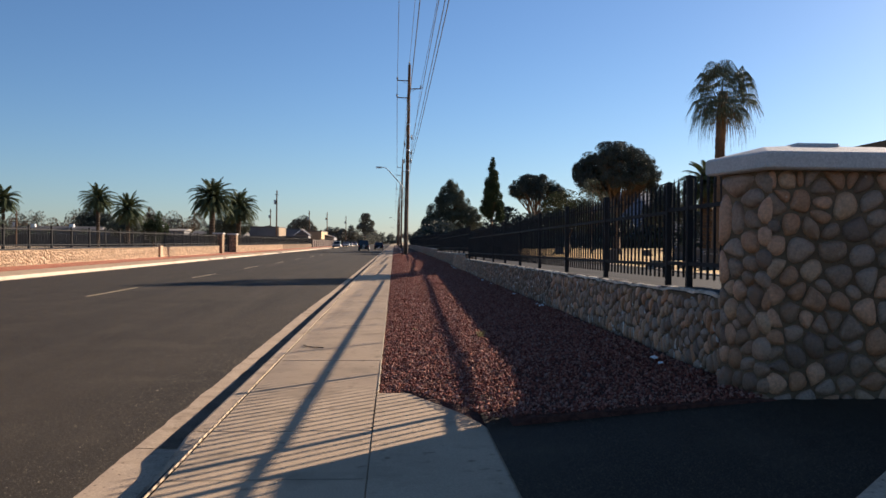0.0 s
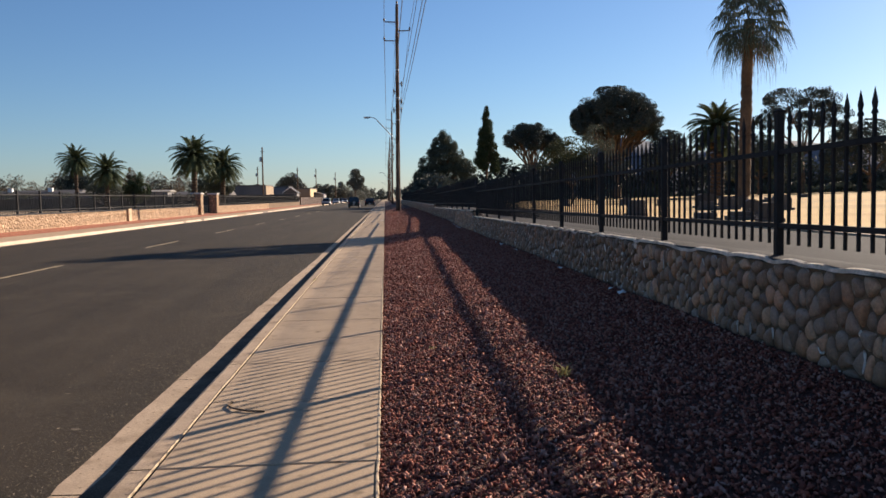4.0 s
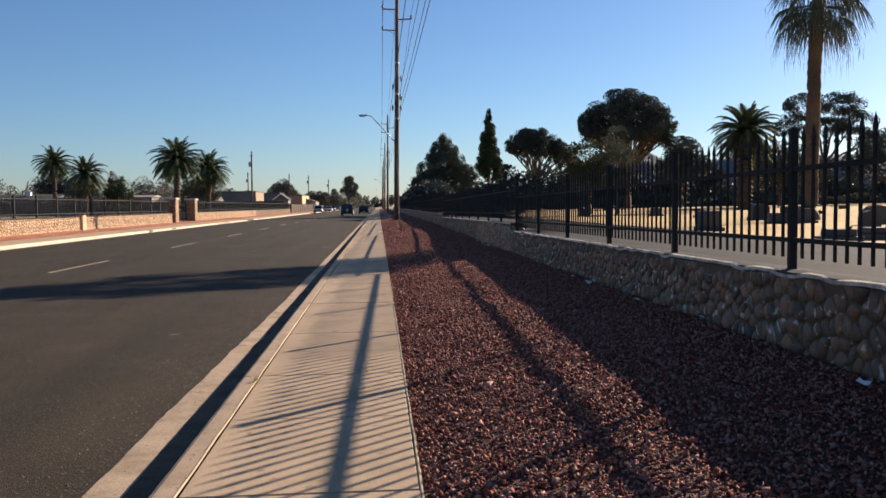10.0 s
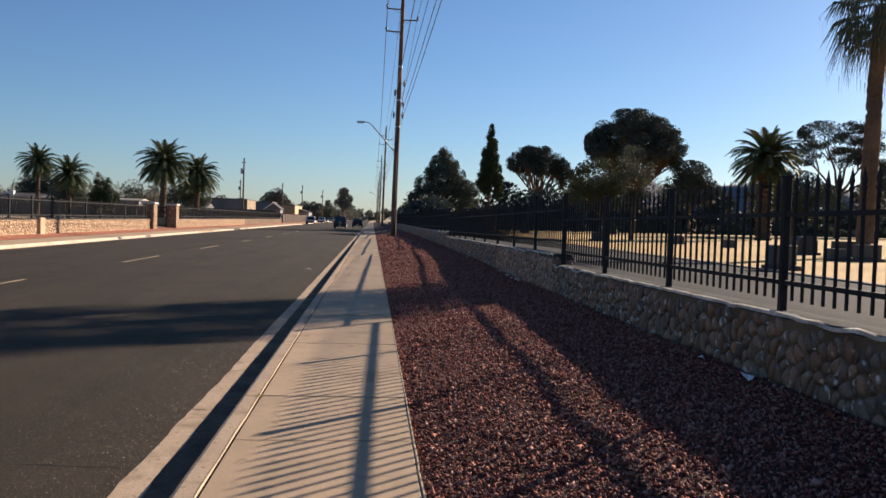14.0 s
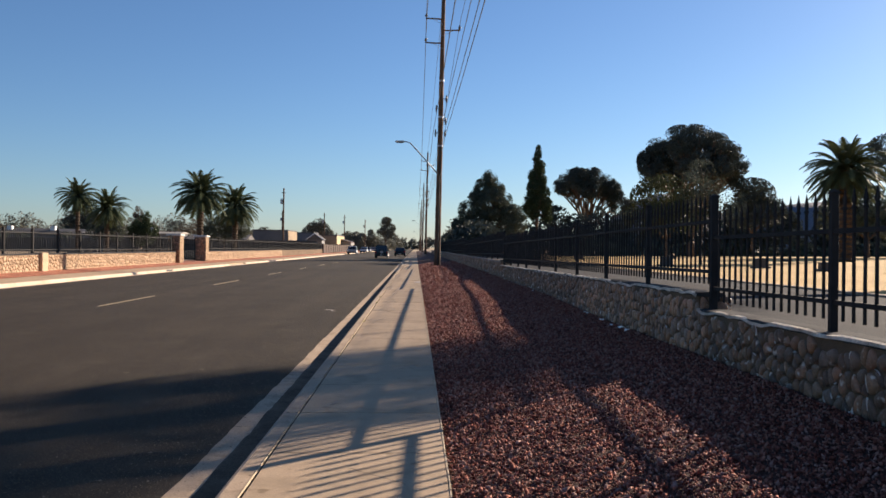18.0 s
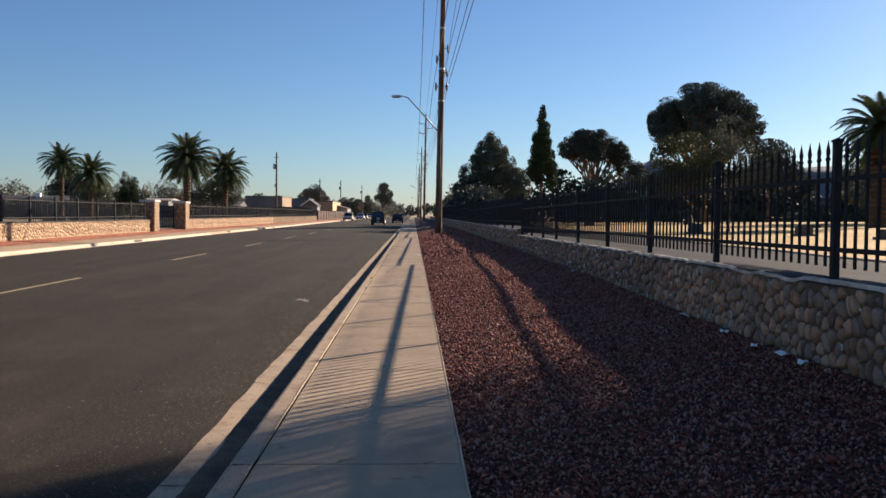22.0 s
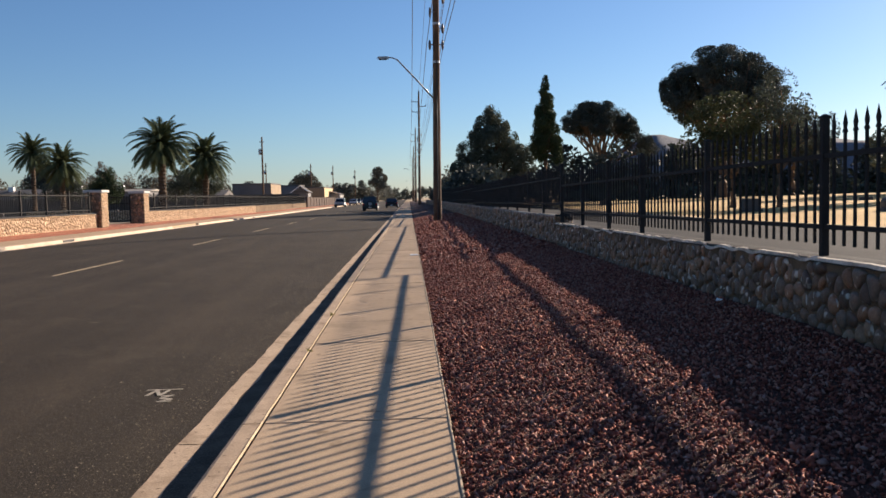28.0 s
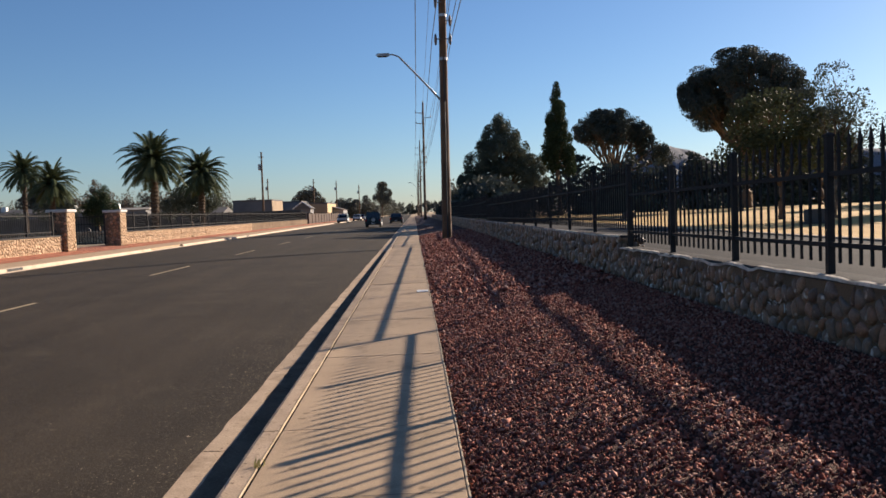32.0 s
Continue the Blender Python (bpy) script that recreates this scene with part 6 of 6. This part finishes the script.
vehicle("silver pickup-like car parked across the street", "car", -12.7, 188.0, 4.6, 1.8, 1.6, P_SILVER, kind="suv", rz=180)
vehicle("white sedan parked across the street", "car", -12.8, 226.0, 4.5, 1.78, 1.42, P_WHITE, kind="sedan", rz=180)
vehicle("dark blue sedan parked across the street", "car", -12.8, 240.0, 4.5, 1.78, 1.42, P_BLUE, kind="sedan", rz=180)
vehicle("silver sedan parked across the street", "car", -12.8, 272.0, 4.5, 1.78, 1.42, P_SILVER, kind="sedan", rz=180)

# ---------------------------------------------------------------- small things
def scrap(x, y, s, seed, label, material=M_PAPER):
    r = random.Random(seed)
    z = bed_z(x, y) + 0.03
    n = 9
    pts = [(x + s * r.uniform(0.6, 1.1) * math.cos(a) * 0.6, y + s * r.uniform(0.6, 1.1) * math.sin(a), z + r.uniform(0, 0.5) * s) for a in frange(0, 2 * math.pi, n)[:-1]]
    v = pts + [(x, y, z + 0.35 * s)] + [(p[0], p[1], p[2] - 0.004) for p in pts] + [(x, y, z + 0.35 * s - 0.004)]
    m = n - 1
    f = [(i, (i + 1) % m, m) for i in range(m)] + [(n + (i + 1) % m, n + i, n + m) for i in range(m)] + [(i, n + i, n + (i + 1) % m, (i + 1) % m) for i in range(m)]
    tagged(part("litter", (v, f), material), label, "litter", group="litter")
for k, (x, y) in enumerate(((2.62, 8.60), (2.66, 8.90), (2.70, 15.29), (2.72, 15.79), (2.70, 18.53), (2.74, 25.18), (2.72, 26.08), (2.7, 35.40), (2.73, 35.80), (2.70, 36.30), (2.74, 37.10), (2.71, 38.20), (2.72, 44.65), (2.74, 23.02))):
    scrap(x, y, 0.055 + 0.02 * (k % 3), 200 + k, "crumpled white paper scrap at the foot of the wall")
twig = [(-1.0, 11.86, 0.008), (-1.01, 11.74, 0.012), (-0.95, 11.64, 0.016), (-0.85, 11.58, 0.012), (-0.74, 11.57, 0.008)]
tagged(part("twig", tube(twig, 0.006, 6), M_BARK), "thin curled dark twig on the sidewalk", "twig")
tagged(part("survey_plate", box(-0.22, -0.02, 56.5, 56.85, 0.002, 0.008), M_WHITE), "small white plate at the sidewalk edge", "plate")

# crumbs of broken asphalt along the gutter
cr = np.random.RandomState(91)
n = 2200
cx, cy = -1.73 - np.abs(cr.normal(0, 0.22, n)), cr.uniform(4, 62, n)
cs = cr.uniform(0.003, 0.010, n)[:, None, None]
cb = np.array(((1, 0, 0), (0, 1, 0), (-1, 0, 0), (0, -1, 0), (0, 0, 0.8)), float)[None] * (1 + cr.uniform(-0.4, 0.4, (n, 5, 1))) * cs
cb += np.stack((cx, cy, -0.116 + 0.083 * (1 - ((cx + 7.7) / 6.02) ** 2)), axis=1)[:, None, :]
ct = (np.array(((0, 1, 4), (1, 2, 4), (2, 3, 4), (3, 0, 4)))[None] + (np.arange(n) * 5)[:, None, None]).reshape(-1, 3)
part("crumbs", fast_mesh("crumbs", cb.reshape(-1, 3), ct, M_SCUFF), None, road, "loose crumbs of broken asphalt", kind="stuff")
# hairline cracks in the slabs
for x0, y0, x1, y1 in ((-0.62, 36.00, -0.42, 36.55), (-0.9, 19.27, -0.35, 19.55), (-0.8, 42.97, -0.6, 43.50), (-0.25, 28.91, -0.6, 29.25)):
    pts = [(x0 + (x1 - x0) * t + 0.02 * wob(t * 9, y0), y0 + (y1 - y0) * t + 0.02 * wob(t * 9, x0 + 5)) for t in frange(0, 1, 12)]
    part("hairline_crack", ([(px + s * 0.002, py + s * 0.001, 0.003) for px, py in pts for s in (-1, 1)], [(2 * i, 2 * i + 1, 2 * i + 3, 2 * i + 2) for i in range(11)]), M_JOINT, sidewalk)

def weed(x, y, h, n, seed):
    r = random.Random(seed)
    V, F = [], []
    for k in range(n):
        a = r.uniform(0, 6.28)
        l = h * r.uniform(0.5, 1.1)
        d = Vector((math.cos(a) * 0.5, math.sin(a) * 0.5, 1)).normalized()
        s = Vector((-math.sin(a), math.cos(a), 0)) * 0.004
        b = Vector((r.uniform(-0.03, 0.03), r.uniform(-0.03, 0.03), 0))
        o = len(V)
        m = b + d * l * 0.6
        V += [b - s, b + s, m + s, m - s, m + d * l * 0.3 + Vector((math.cos(a), math.sin(a), -0.3)) * l * 0.3]
        F += [(o, o + 1, o + 2, o + 3), (o + 3, o + 2, o + 4)]
    ob = part("weed", (V, F), M_WEED)
    ob.location = (x, y, bed_z(x, y) if x > 0 else 0.0)
    tagged(ob, "small dry grass tuft in the gravel" if x > 0 else "small dry weed in a sidewalk joint", "weed", group="weeds")
for k, (x, y, h, n) in enumerate(((1.28, 11.80, 0.13, 26), (-1.14, 20.29, 0.05, 12), (-1.15, 25.40, 0.04, 9), (-1.15, 39.30, 0.05, 12), (-1.15, 46.68, 0.06, 14), (0.45, 13.43, 0.05, 8), (-1.15, 44.39, 0.05, 10))):
    weed(x, y, h, n, 300 + k)

# ---------------------------------------------------------------- loose lava rock
def gravel(y0, y1, density, size, seed, x1=2.86):
    r = np.random.RandomState(seed)
    n = int((y1 - y0) * x1 * density)
    base = np.array(((1, 0, 0), (-1, 0, 0), (0, 1, 0), (0, -1, 0), (0, 0, 1), (0, 0, -1)), float)
    tri = np.array(((0, 2, 4), (2, 1, 4), (1, 3, 4), (3, 0, 4), (2, 0, 5), (1, 2, 5), (3, 1, 5), (0, 3, 5)))
    x, y = r.uniform(0.012, x1, n), r.uniform(y0, y1, n)
    edge = np.array(apron_edge()[1:12])
    reach = np.interp(y, edge[::-1, 1], edge[::-1, 0], right=0.0)
    keep = (x > np.where(y < 8.44, reach + 0.02, 0.0)) & (y > 7.0)
    x, y = x[keep], y[keep]
    n = len(x)
    z = np.array([bed_z(a, b) for a, b in zip(x, y)])
    v = base[None] * (1 + r.uniform(-0.35, 0.35, (n, 6, 1))) + r.uniform(-0.25, 0.25, (n, 6, 3))
    s = size * r.lognormal(0, 0.32, (n, 1, 1))
    v *= s * np.array((1.25, 0.85, 0.5))
    q = r.normal(size=(n, 4))
    q /= np.linalg.norm(q, axis=1)[:, None]
    w, a, b, c = q.T
    R = np.stack((1 - 2 * (b * b + c * c), 2 * (a * b - w * c), 2 * (a * c + w * b), 2 * (a * b + w * c), 1 - 2 * (a * a + c * c), 2 * (b * c - w * a), 2 * (a * c - w * b), 2 * (b * c + w * a), 1 - 2 * (a * a + b * b)), axis=1).reshape(n, 3, 3)
    v = np.einsum("nij,nkj->nki", R, v)
    v += np.stack((x, y, z + 0.003 + 0.35 * s[:, 0, 0] * r.uniform(0, 1.5, n)), axis=1)[:, None, :]
    f = tri[None] + (np.arange(n) * 6)[:, None, None]
    return v.reshape(-1, 3), f.reshape(-1, 3)
for k, (a, b, dens, size) in enumerate(((7.0, 30.0, 1850, 0.0102), (30.0, 54.0, 1850, 0.0102), (54.0, 90.0, 300, 0.024))):
    v, f = gravel(a, b, dens, size, 400 + k)
    part("lava_rock", fast_mesh("lava_rock", v, f, M_GRAVEL), None, gravel_bed, "loose dark red crushed lava rock", kind="stuff")

# ---------------------------------------------------------------- coarse grit swept towards the gutter
def road_grit(count, seed):
    r = np.random.RandomState(seed)
    x = LIP_X - 0.01 - 1.5 * r.beta(1.0, 2.6, count)
    y = r.uniform(5.0, 62.0, count)
    keep = np.sin(0.9 * y) + np.sin(2.3 * y + 1.0) + r.normal(0, 1.0, count) > -0.6
    x, y = x[keep], y[keep]
    n = len(x)
    base = np.array(((1, 0, 0), (-1, 0, 0), (0, 1, 0), (0, -1, 0), (0, 0, 0.6), (0, 0, -0.3)), float)
    tri = np.array(((0, 2, 4), (2, 1, 4), (1, 3, 4), (3, 0, 4)))
    size = 0.0031 * r.lognormal(0, 0.40, (n, 1, 1))
    v = (base[None] * (1 + r.uniform(-0.4, 0.4, (n, 6, 1)))) * size
    v += np.stack((x, y, np.array([road_z(a) for a in x]) + 0.004), axis=1)[:, None, :]
    return v.reshape(-1, 3), (tri[None] + (np.arange(n) * 6)[:, None, None]).reshape(-1, 3)
gv, gf = road_grit(20000, 811)
grit_ob = part("road_grit", fast_mesh("road_grit", gv, gf, M_GRIT), None, None)
tagged(grit_ob, "pale coarse grit lying loose on the asphalt beside a gutter", "grit", kind="stuff")
